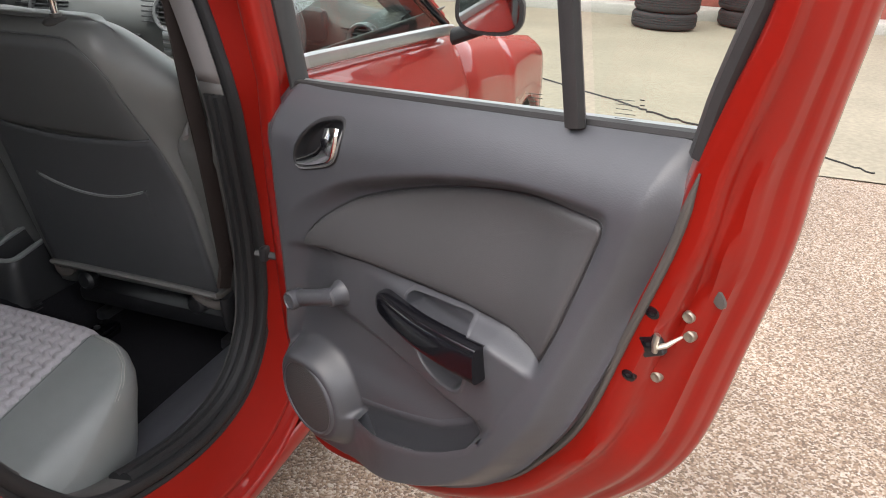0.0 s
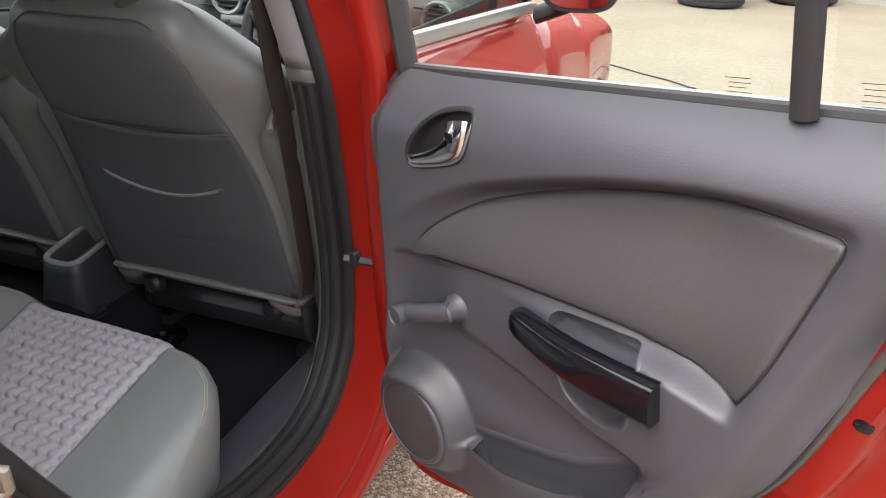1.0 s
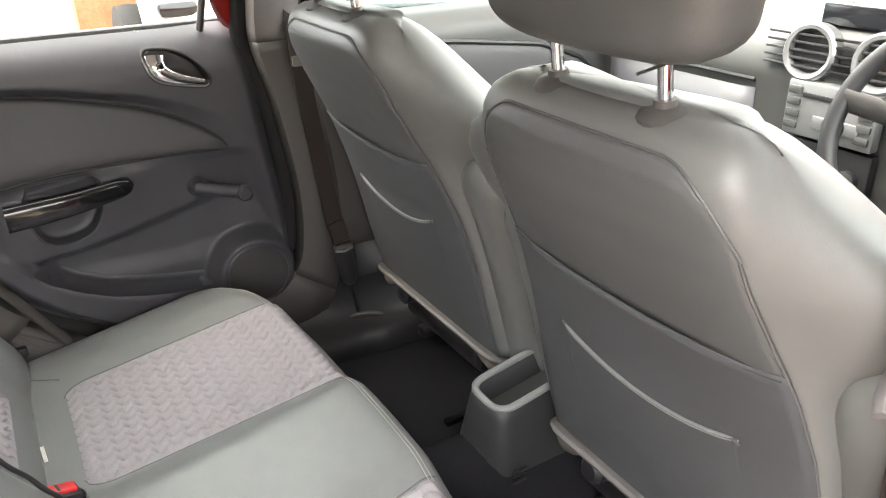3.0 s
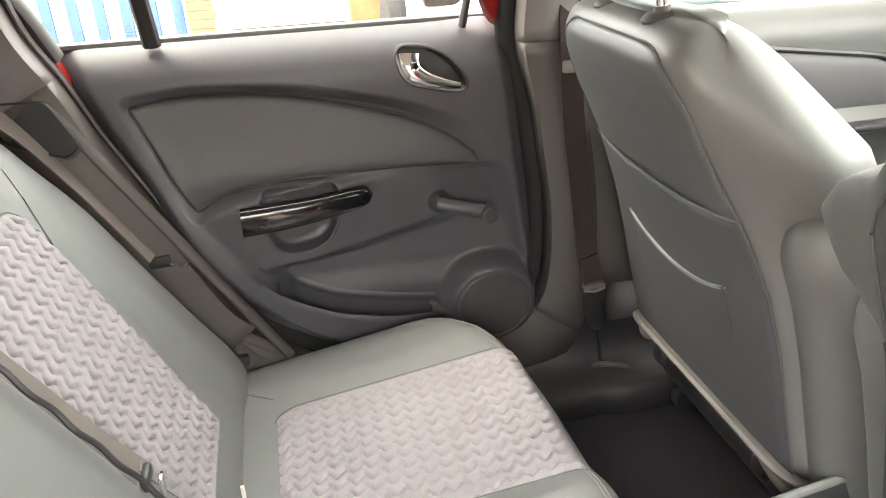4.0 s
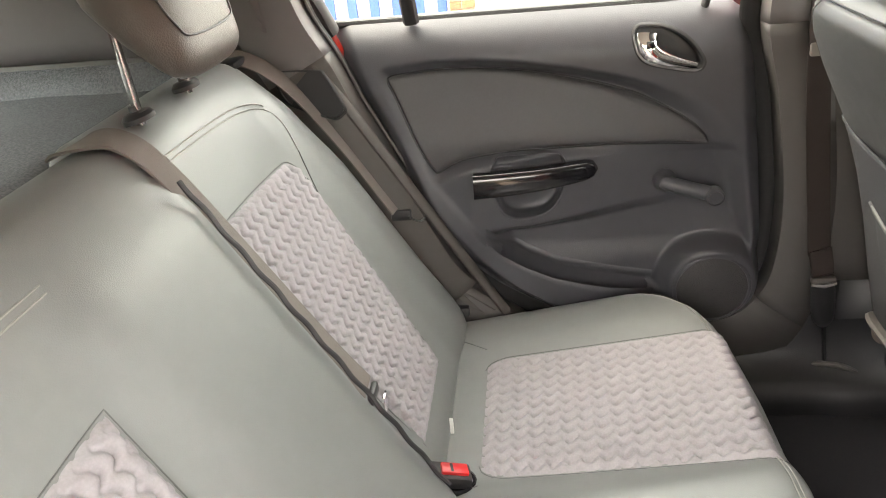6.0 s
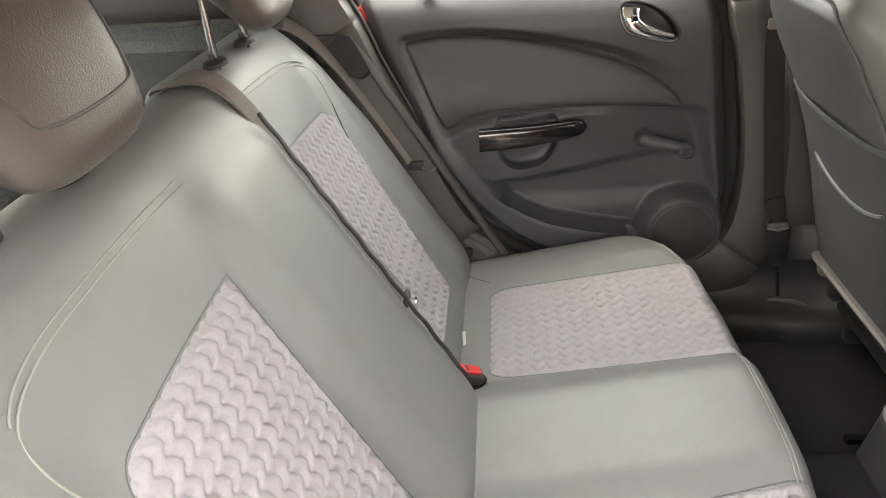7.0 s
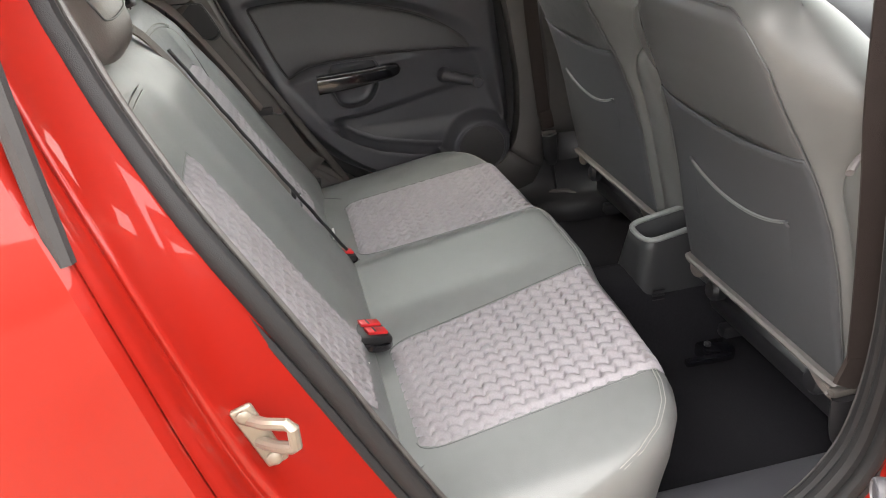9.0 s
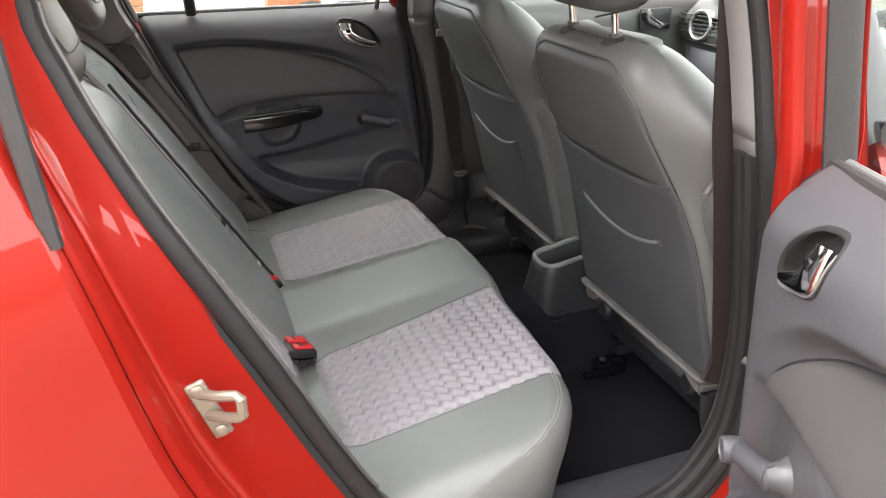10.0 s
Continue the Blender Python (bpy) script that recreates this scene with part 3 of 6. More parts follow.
    wing = part("front_wing", mesh(rows, m), RED, car, "glossy red front wing", thick=0.003)
    part("side_repeater", block((0.85, 1.40, 0.83), (0.016, 0.05, 0.035), 0.006, m), CHROME, wing, "small clear side repeater lamp")
    part("wing_badge", block((0.85, 1.42, 0.755), (0.010, 0.04, 0.012), 0.003, m), CHROME, wing, "small chrome badge")
    for y in (FRONT_AXLE, -0.98):
        ax = axis_to(m @ Vector((0.67 if y > 0 else 0.64, y, 0.30)), (side, 0, 0))
        wheel = part("wheel", turned([(0.19, 0.005), (0.195, 0.17), (0.18, 0.185), (0.06, 0.165), (0.001, 0.17)], ax, 30), ALLOY, car, "silver wheel")
        part("tyre", turned([(0.19, 0.0), (0.27, -0.005), (0.295, 0.02), (0.30, 0.05), (0.30, 0.15), (0.295, 0.18), (0.27, 0.20), (0.195, 0.19), (0.19, 0.1)], ax, 36), TYRE, wheel, "black tyre")
        for k in range(5):
            a = 2 * math.pi * k / 5
            part("spoke", tube([(0.04 * math.cos(a), 0.04 * math.sin(a), 0.172), (0.18 * math.cos(a), 0.18 * math.sin(a), 0.186)], 0.022, ax, 8, flat=0.5), ALLOY, wheel)
    part("wheel_arch_liner", mesh([[(x, FRONT_AXLE + 0.35 * math.cos(a), 0.30 + 0.35 * math.sin(a)) for a in np.linspace(0, math.pi, 16)] for x in (0.55, 0.83)], m), TRIM_DARK, car, thick=0.003)
    # windscreen pillar
    part("windscreen_pillar", tube([(0.70, 1.12, 1.03), (0.665, 0.85, 1.19), (0.63, 0.55, 1.33), (0.60, 0.25, 1.42)], 0.045, m, 10, flat=0.55), RED, car, "red windscreen pillar")
    part("pillar_cover", tube([(0.665, 1.08, 1.02), (0.635, 0.82, 1.17), (0.605, 0.52, 1.31), (0.58, 0.25, 1.395)], 0.035, m, 10, flat=0.5), TRIM_LIGHT, car, "pale inner windscreen pillar cover")

# roof, headlining, floor and ends
roof_rows = [[(x, y, 1.522 - 0.075 * (x / 0.62) ** 2 - along(y, [-1.9, -1.2, -0.3, 0.3], [0.12, 0.03, 0.0, 0.05])) for x in np.linspace(-0.675, 0.675, 17)] for y in np.linspace(-1.75, 0.28, 16)]
part("roof", mesh(roof_rows, flip=True), RED, car, "red roof panel", thick=0.01)
part("headlining", mesh([[(p[0] * 0.985, p[1], p[2] - 0.035) for p in r] for r in roof_rows]), HEADCLOTH, car, "pale cloth headlining", thick=0.004)
screen_rows = [[(x * (0.70 - 0.10 * s), 1.16 - 0.90 * s - 0.10 * x * x, 1.02 + 0.395 * s) for x in np.linspace(-1, 1, 12)] for s in np.linspace(0, 1, 8)]
windscreen = part("windscreen", mesh(screen_rows), CLEAR, car, "clear laminated windscreen")
windscreen.visible_shadow = False
tail_rows = [[(x * (0.60 + 0.05 * s), -1.72 - 0.16 * s, 1.38 - 0.32 * s) for x in np.linspace(-1, 1, 10)] for s in np.linspace(0, 1, 6)]
tail_glass = part("tailgate_glass", mesh(tail_rows), TINTED, car, "tinted rear screen")
tail_glass.visible_shadow = False
part("tailgate", mesh([[(x * 0.78, y - 0.06 * (1 - x * x), z) for x in np.linspace(-1, 1, 12)] for y, z in ((-1.88, 1.06), (-1.93, 0.95), (-1.95, 0.7), (-1.95, 0.4), (-1.90, 0.25))]), RED, car, "red tailgate", thick=0.01)
part("tailgate_trim", mesh([[(x * 0.66, y, z) for x in np.linspace(-1, 1, 10)] for y, z in ((-1.80, 1.10), (-1.855, 1.06), (-1.86, 0.9), (-1.86, 0.5))]), TRIM_GREY, car, "grey inner tailgate trim", thick=0.004)
for sd in (-1, 1):
    part("screen_frame", tube([(sd * 0.58, -1.70, 1.385), (sd * 0.63, -1.85, 1.07)], 0.05, flat=0.5, segs=10), TRIM_LIGHT, car, "pale inner frame of the rear screen")
part("screen_header", tube([(-0.60, -1.69, 1.372), (0, -1.70, 1.392), (0.60, -1.69, 1.372)], 0.045, flat=0.5, segs=10), HEADCLOTH, car)
part("bonnet", mesh([[(x * along(s, [0, 1], [0.81, 0.74]), 1.16 + 1.22 * s, 1.01 - 0.10 * s - 0.16 * s * s - 0.05 * x * x) for x in np.linspace(-1, 1, 14)] for s in np.linspace(0, 1, 12)]), RED, car, "red bonnet", thick=0.004)
part("front_bumper", mesh([[(x * 0.72, y - 0.30 * x * x, z) for x in np.linspace(-1, 1, 16)] for y, z in ((2.40, 0.75), (2.52, 0.66), (2.56, 0.50), (2.55, 0.35), (2.48, 0.24))]), RED, car, "red front bumper", thick=0.004)
floor_rows = [[(x, y, 0.325 + 0.15 * math.exp(-(x / 0.10) ** 4) * smooth(-0.75, -0.45, y) + 0.002 * noise.noise((x * 30, y * 30, 0)) + (0.02 * smooth(0.2, 0.35, y))) for x in np.linspace(-0.66, 0.66, 60)] for y in np.linspace(-0.85, 1.25, 60)]
carpet = single("carpet", mesh(floor_rows), CARPET, "black fitted car carpet over the floor and tunnel", "carpet", kind="structure")
part("floor_pan", block((0, -0.2, 0.26), (1.40, 3.0, 0.06), 0.01), TRIM_DARK, car, "dark underbody")
part("bulkhead", mesh([[(x, y, z) for x in np.linspace(-0.68, 0.68, 6)] for y, z in ((1.24, 0.3), (1.26, 0.7), (1.22, 1.0))]), TRIM_DARK, car, thick=0.01)
part("boot_floor", block((0, -1.4, 0.55), (1.30, 0.75, 0.03), 0.01), CARPET, car)
shelf_rows = [[(x, y, 1.02 + 0.006 * noise.noise((x * 5, y * 5, 2)) - 0.03 * smooth(-1.2, -1.12, y)) for x in np.linspace(-0.65, 0.65, 40)] for y in np.linspace(-1.72, -1.12, 24)]
single("parcel_shelf", mesh(shelf_rows, flip=True), SHELF, "dark speckled carpeted parcel shelf behind the backrest", "parcel shelf", thick=0.02)

# door striker on the rear jamb
striker = thing("door_striker", (0.735, -0.825, 0.80), "pale steel door striker loop bolted to the red jamb", "striker")
face = Matrix.Translation((0.778, -0.829, 0.864)) @ Matrix.Rotation(radians(19), 4, "X")
part("plate", block((0, 0, 0), (0.007, 0.023, 0.080), 0.0034, face, 3), STRIKER, striker, "pale steel base plate")
part("loop", tube([(0.780, -0.836, 0.887), (0.796, -0.820, 0.891), (0.808, -0.800, 0.895), (0.811, -0.795, 0.892), (0.811, -0.795, 0.870), (0.808, -0.799, 0.866), (0.796, -0.815, 0.862), (0.780, -0.830, 0.858)], 0.0062, segs=10), STRIKER, striker, "pale striker loop")
for z in (0.030, -0.030):
    part("bolt", turned([(0.008, 0), (0.008, 0.003), (0.005, 0.005), (0.001, 0.005)], face @ axis_to((0.003, 0, z), (1, 0, 0)), 12), STRIKER, striker)


check = thing("door_check_link", (0.76, -0.03, 0.70), "dark steel door check link between pillar and open door", "check link")
part("arm", tube([(0.745, -0.05, 0.735), (0.80, -0.035, 0.728), (0.87, -0.06, 0.722)], 0.008, flat=0.5), TRIM_DARK, check)
part("bracket", block((0.765, -0.045, 0.735), (0.016, 0.022, 0.032), 0.005), TRIM_DARK, check)


# ---- doors ----
SWING = Matrix(((0.4525, -0.8831, -0.1242, 0.5523), (0.8900, 0.4559, 0.0004, -0.7474), (0.0563, -0.1107, 0.9923, -0.0466), (0, 0, 0, 1)))
TRIM_Z = [0.404, 0.412, 0.426, 0.442, 0.457, 0.480, 0.502, 0.53, 0.575, 0.63, 0.665, 0.75, 0.885, 0.985, 1.09, 1.106]
TRIM_FRONT = [-0.135, -0.114, -0.100, -0.094, -0.092, -0.092, -0.092, -0.090, -0.085, -0.080, -0.081, -0.090, -0.105, -0.117, -0.137, -0.142]
TRIM_REAR = [-0.155, -0.188, -0.239, -0.302, -0.359, -0.421, -0.478, -0.539, -0.61, -0.67, -0.70, -0.76, -0.82, -0.865, -0.900, -0.906]
fine = spline(list(zip(TRIM_Z, TRIM_FRONT, TRIM_REAR)), 5)
TRIM_Z, TRIM_FRONT, TRIM_REAR = [p.x for p in fine], [p.y for p in fine], [p.z for p in fine]
INSERT_LINE = [(-0.209, 0.858), (-0.214, 0.8495), (-0.30, 0.853), (-0.38, 0.856), (-0.48, 0.855), (-0.57, 0.852), (-0.65, 0.843), (-0.69, 0.831), (-0.712, 0.821),
               (-0.722, 0.826), (-0.747, 0.872), (-0.770, 0.930), (-0.790, 0.983), (-0.797, 1.002), (-0.788, 1.0115), (-0.717, 1.015), (-0.62, 1.011), (-0.53, 0.999), (-0.43, 0.976),
               (-0.335, 0.946), (-0.265, 0.910), (-0.224, 0.879)]


def outline_of(points, count, n=6):
    return ring([(p.x, p.y) for p in spline([(y, z, 0) for y, z in points], n, closed=True)], count)


# the sunk middle of the trim, under the brow and inside the raised border and pocket lip
SUNK = [(-0.810, 1.016), (-0.790, 1.031), (-0.673, 1.036), (-0.533, 1.022), (-0.384, 0.991), (-0.274, 0.956), (-0.193, 0.911), (-0.148, 0.850), (-0.126, 0.765), (-0.113, 0.660),
        (-0.120, 0.590), (-0.170, 0.540), (-0.279, 0.546), (-0.381, 0.563), (-0.494, 0.590), (-0.604, 0.650), (-0.657, 0.706), (-0.722, 0.800), (-0.762, 0.880), (-0.800, 0.975)]
SUNK_LOOP = ring([(p.x, p.y) for p in spline([(y, z, 0) for y, z in SUNK], 6, closed=True)], 220)
REST_Y = [-0.76, -0.70, -0.655, -0.60, -0.50, -0.42, -0.34, -0.26]


def lip_z(y):
    """The top of the map pocket's lip."""
    return along(y, [-0.657, -0.604, -0.55, -0.494, -0.44, -0.381, -0.33, -0.279], [0.706, 0.650, 0.616, 0.590, 0.576, 0.563, 0.554, 0.546])


def base_z(y):
    """The lower edge of the padded insert."""
    return along(y, [-0.72, -0.69, -0.65, -0.57, -0.48, -0.3, -0.2], [0.817, 0.828, 0.840, 0.849, 0.852, 0.850, 0.848])


def sunk_x(y, z):
    """The middle of the trim: a backward-leaning field for the insert, the armrest below it, and a hollow behind the pocket."""
    base = base_z(y)
    field = 0.716 + 0.030 * smooth(0.86, 1.01, z) - 0.022 * smooth(-0.66, -0.79, y)
    rest = along(y, REST_Y, [0.690, 0.680, 0.676, 0.680, 0.696, 0.709, 0.716, 0.719])
    foot = along(y, [-0.70, -0.62, -0.54, -0.44, -0.34, -0.22], [0.715, 0.694, 0.694, 0.708, 0.728, 0.75])
    hollow = 0.728 - 0.010 * smooth(0.66, 0.60, z) - 0.046 * smooth(-0.570, -0.632, y)
    x = hollow + (rest - hollow) * smooth(foot - 0.016, foot + 0.012, z) * smooth(-0.20, -0.30, y)
    return x + (field - x) * smooth(base - 0.018, base + 0.004, z)


SUNK_STEP = 0.006
SUNK_Y0, SUNK_Z0 = -0.93, 0.42


def depth_table():
    """How far each spot of a grid lies inside the sunk middle (negative: outside)."""
    ny, nz = 146, 118
    yy, zz = np.meshgrid(SUNK_Y0 + SUNK_STEP * np.arange(ny), SUNK_Z0 + SUNK_STEP * np.arange(nz), indexing="ij")
    a, b = SUNK_LOOP, np.roll(SUNK_LOOP, -1, 0)
    best = np.full(yy.shape, 9.0)
    odd = np.zeros(yy.shape, int)
    for (ay, az), (by, bz) in zip(a, b):
        ly, lz = by - ay, bz - az
        t = np.clip(((yy - ay) * ly + (zz - az) * lz) / (ly * ly + lz * lz), 0, 1)
        best = np.minimum(best, np.hypot(yy - ay - ly * t, zz - az - lz * t))
        if abs(lz) > 1e-9:
            odd += ((az > zz) != (bz > zz)) & (yy < ay + (zz - az) * ly / lz)
    return np.where(odd % 2 == 1, best, -best)


SUNK_DEPTH = depth_table()


def sunk_depth(y, z):
    i, j = (y - SUNK_Y0) / SUNK_STEP, (z - SUNK_Z0) / SUNK_STEP
    i, j = min(max(i, 0), SUNK_DEPTH.shape[0] - 2), min(max(j, 0), SUNK_DEPTH.shape[1] - 2)
    p, q = int(i), int(j)
    u, v = i - p, j - q
    t = SUNK_DEPTH
    return float((t[p, q] * (1 - u) + t[p + 1, q] * u) * (1 - v) + (t[p, q + 1] * (1 - u) + t[p + 1, q + 1] * u) * v)


def trim_x(y, z):
    """The face of the door trim: metres from the car's middle."""
    f, r = along(z, TRIM_Z, TRIM_FRONT), along(z, TRIM_Z, TRIM_REAR)
    e = min(f - y, y - r, (z - 0.402) * 1.2)
    x = 0.708 - 0.006 * smooth(-0.30, -0.14, y) - 0.038 * smooth(0.98, 0.70, z) * smooth(-0.22, -0.42, y)   # raised border
    x += 0.030 * (1 - smooth(0.0, 0.042, e)) * (1 - 0.3 * smooth(0.9, 1.05, z))
    x += 0.060 * max(0.0, (z - 1.015) / 0.09) ** 2.2                    # rolls out to the window
    d = sunk_depth(y, z)
    if d > -0.03:
        wide = along(z, [0.55, 0.70, 0.78, 0.85, 1.0], [0.009, 0.009, 0.014, 0.030, 0.024]) + 0.030 * smooth(-0.36, -0.22, y) * smooth(0.62, 0.72, z)
        x += (sunk_x(y, z) - x) * smooth(-0.004, wide, d)
    s = math.hypot(y + 0.187, (z - 0.556))
    x += (0.676 - x) * smooth(0.112, 0.080, s) * (1 - 0.4 * smooth(0.04, 0.12, 0.50 - z))                   # loudspeaker pod
    x -= 0.012 * math.exp(-(((y + 0.16) / 0.08) ** 2 + ((z - 0.66) / 0.05) ** 2))
    return x


def inside(y, z, loop):
    a, b = loop, np.roll(loop, -1, 0)
    cross = (a[:, 1] > z) != (b[:, 1] > z)
    if not cross.any():
        return False
    a, b = a[cross], b[cross]
    return bool(np.sum(y < a[:, 0] + (z - a[:, 1]) * (b[:, 0] - a[:, 0]) / (b[:, 1] - a[:, 1])) % 2)


def anticlockwise(loop):
    area = np.sum(loop[:, 0] * np.roll(loop[:, 1], -1) - np.roll(loop[:, 0], -1) * loop[:, 1])
    return loop if area > 0 else loop[::-1]


HOLES = {
    "release_bowl": (anticlockwise(outline_of([(-0.344, 1.058), (-0.335, 1.069), (-0.305, 1.068), (-0.278, 1.061), (-0.251, 1.043), (-0.231, 1.018), (-0.225, 1.000), (-0.238, 0.991), (-0.282, 0.998), (-0.318, 1.008), (-0.335, 1.022), (-0.342, 1.040)], 66)), 0.020),
    "upper_scoop": (anticlockwise(outline_of([(-0.612, 0.815), (-0.606, 0.838), (-0.588, 0.846), (-0.50, 0.847), (-0.478, 0.843), (-0.470, 0.825), (-0.480, 0.812), (-0.55, 0.806)], 60)), 0.034),
    "lower_scoop": (anticlockwise(outline_of([(-0.606, 0.790), (-0.601, 0.760), (-0.588, 0.735), (-0.560, 0.723), (-0.515, 0.728), (-0.488, 0.750), (-0.478, 0.790), (-0.54, 0.796)], 60)), 0.030),
}


def rear_door(m, label, upright):
    at = m @ Vector((0.75, -0.5, 0.44))
    door = thing("rear_door", at, label, "car door", "rear doors")
    def lean_in(z):
        return tumble(z) * (1.0 if upright else 0.2)

    # painted shell and window frame in one pressing: inner flange and edge, then the outer skin
    outline = [(-0.46, 0.490), (-0.35, 0.450), (-0.25, 0.424), (-0.175, 0.405), (-0.125, 0.402), (-0.100, 0.422)]
    outline += [(along(z, TRIM_Z, TRIM_FRONT), z) for z in (0.52, 0.62, 0.80, 0.98, 1.08)]
    outline += ([(-0.170, 1.115), (-0.190, 1.17), (-0.192, 1.26), (-0.198, 1.34)] if upright else [(-0.142, 1.115), (-0.138, 1.17), (-0.136, 1.26), (-0.145, 1.34)]) + [(-0.22, 1.392), (-0.36, 1.405), (-0.52, 1.408), (-0.70, 1.402), (-0.86, 1.378), (-0.945, 1.335)]
    outline += [(-0.972, 1.28), (-0.962, 1.225), (-0.930, 1.155)]
    outline += [(along(z, TRIM_Z, TRIM_REAR), z) for z in (1.09, 1.0, 0.885, 0.75, 0.665, 0.575)]
    outline = [(y, z + 0.045 * smooth(1.28, 1.38, z)) for y, z in outline]
    line = ring([(p.x, p.y) for p in spline([(y, z, 0) for y, z in outline], 6, closed=True)], 170)
    span = np.array([along(z, [0.46, 0.61, 0.736, 0.883, 0.996, 1.057, 1.155, 1.225, 1.4], [0.85, 1.0, 1.12, 0.96, 0.82, 0.76, 0.60, 0.42, 0.38]) * (0.88 + 0.12 * smooth(-0.40, -0.55, y)) if y < -0.4 else 0.45 + 0.32 * smooth(-0.18, -0.40, y) * smooth(0.6, 0.5, z) + 0.30 * smooth(0.5, 0.62, z) * (1 - 0.3 * smooth(1.05, 1.2, z)) for y, z in line])
    for _ in range(6):
        span = (np.roll(span, 1) + span + np.roll(span, -1)) / 3

    def pushed(d):
        return grown(line, d * span if d > 0 else np.full(len(line), d))

    def pressed(d, y, z):
        """Raised and sunk areas of the pressing round the latch and down the edge."""
        a = 0.009 * smooth(0.030, 0.040, d) * smooth(0.082, 0.072, d) * smooth(0.995, 0.955, z) * smooth(0.70, 0.76, z)
        b = 0.007 * math.exp(-((d - 0.060 - 0.10 * (z - 0.95)) / 0.006) ** 2) * smooth(1.14, 1.08, z) * smooth(0.60, 0.68, z)
        return (a - b) * (1 if y < -0.5 else 0)

    steps = [(-0.012, 0.745), (0.0, 0.731), (0.015, 0.729), (0.030, 0.728), (0.036, 0.7285), (0.039, 0.731), (0.0425, 0.742), (0.046, 0.746), (0.054, 0.748), (0.062, 0.750), (0.070, 0.753), (0.076, 0.756), (0.079, 0.760),
             (0.082, 0.774), (0.085, 0.778), (0.090, 0.780), (0.095, 0.782), (0.098, 0.785), (0.1005, 0.797), (0.103, 0.801), (0.106, 0.804), (0.108, 0.812), (0.107, 0.822), (0.102, 0.831), (0.094, 0.835)]
    shell = part("shell", mesh([[(x + pressed(d, y, z) + lean_in(z), y, z) for y, z in pushed(d)] for d, x in steps], m, wrap=True, flip=True), RED, door, "glossy red pressed steel door shell", thick=0.002, sharp=48)
    rim = pushed(0.094)
    low = rim[:, 1].min()
    fr = sorted((z, y) for y, z in rim if z < 1.12 and y > -0.33)
    re = sorted((z, y) for y, z in rim if z < 1.12 and y <= -0.33)
    fz, fy, rz, ry = [p[0] for p in fr], [p[1] for p in fr], [p[0] for p in re], [p[1] for p in re]
    rows = []
    for z in np.linspace(low + 0.004, 1.072, 24):
        yf, yr = along(z, fz, fy), along(z, rz, ry)
        rows.append([(0.836 + 0.022 * math.sin(math.pi * t) ** 0.5, yr + (yf - yr) * t, z) for t in np.linspace(0, 1, 24)])
    part("outer_skin", mesh(rows, m, flip=True), RED, door, "glossy red outer door skin", thick=0.002)
    # added bead whose brown stands for shade on the trim's rounded rear edge
    edge = pushed(0.006)
    start = next(k for k in range(len(edge)) if edge[k][1] < 1.088 and edge[k - 1][1] >= 1.088)
    bead = [p for p in np.roll(edge, -start, 0) if p[1] < 1.088 and p[0] < -0.36]
    part("shaded_trim_edge", tube([(0.727 + lean_in(z), y, z) for y, z in bead], 0.0062, m, 10, flat=0.85, taper=[0.2, 0.6] + [1.0] * (len(bead) - 4) + [0.6, 0.2]), SIDE, door, "brown-grey bead coloured as the shaded rounded trim edge")
    # trim panel
    zs = [0.404 + 0.126 * (k / 39) ** 1.5 for k in range(40)] + list(np.linspace(0.534, 1.0, 128)) + list(np.linspace(1.004, 1.106, 28))
    rows = []
    for z in zs:
        f, r = along(z, TRIM_Z, TRIM_FRONT) + 0.004, along(z, TRIM_Z, TRIM_REAR) - 0.004
        rows.append([(trim_x(y, z), y, z) for y in np.linspace(r, f, 190)])
    rows.insert(0, [(p[0] + 0.02, p[1], p[2]) for p in rows[0]])
    rows = [[(r[0][0] + 0.02, r[0][1], r[0][2])] + r + [(r[-1][0] + 0.02, r[-1][1], r[-1][2])] for r in rows]
    flat = [p for r in rows for p in r]
    cut = {k for lp, d in HOLES.values() for k, p in enumerate(flat)
           if lp[:, 0].min() < p[1] < lp[:, 0].max() and lp[:, 1].min() < p[2] < lp[:, 1].max() and inside(p[1], p[2], lp)}
    cut |= {k for k, p in enumerate(flat) if math.hypot(p[1] + 0.187, p[2] - 0.556) < 0.071}
    cut |= {k for k, p in enumerate(flat) if -0.598 < p[1] < -0.312 and -0.0030 < p[2] - lip_z(p[1]) < 0.0160}
    v, f = mesh(rows, m)
    trim = part("trim_panel", (v, [g for g in f if not any(k in cut for k in g)]), PLASTIC, door, "charcoal moulded plastic door trim", sharp=60)

    def recess(name, mat, parent, words):
        lp, deep = HOLES[name]
        c = lp.mean(0)
        rows = []
        for d, o in ((0.0065, 0.0008), (0.0035, -0.0012), (0.0012, -0.0016), (-0.0006, -0.0004), (-0.0018, 0.004), (-0.003, deep * 0.5), (-0.005, deep * 0.85), (-0.009, deep)):
            rows.append([(trim_x(y, z) + o, y, z) for y, z in grown(lp, d)])
        last = grown(lp, -0.009)
        for k in (0.6, 0.3, 0.02):
            rows.append([(trim_x(*(c + (q - c) * k)) + deep, *(c + (q - c) * k)) for q in last])
        return part(name, mesh(rows, m, wrap=True, flip=True), mat, parent, words, sharp=60)

    # padded insert
    lp = anticlockwise(outline_of(INSERT_LINE, 160, 5))
    mid = np.array([-0.56, 0.935])
    rows = []
    blunt = np.clip(np.hypot(lp[:, 0] + 0.211, lp[:, 1] - 0.853) / 0.05, 0.12, 1.0)
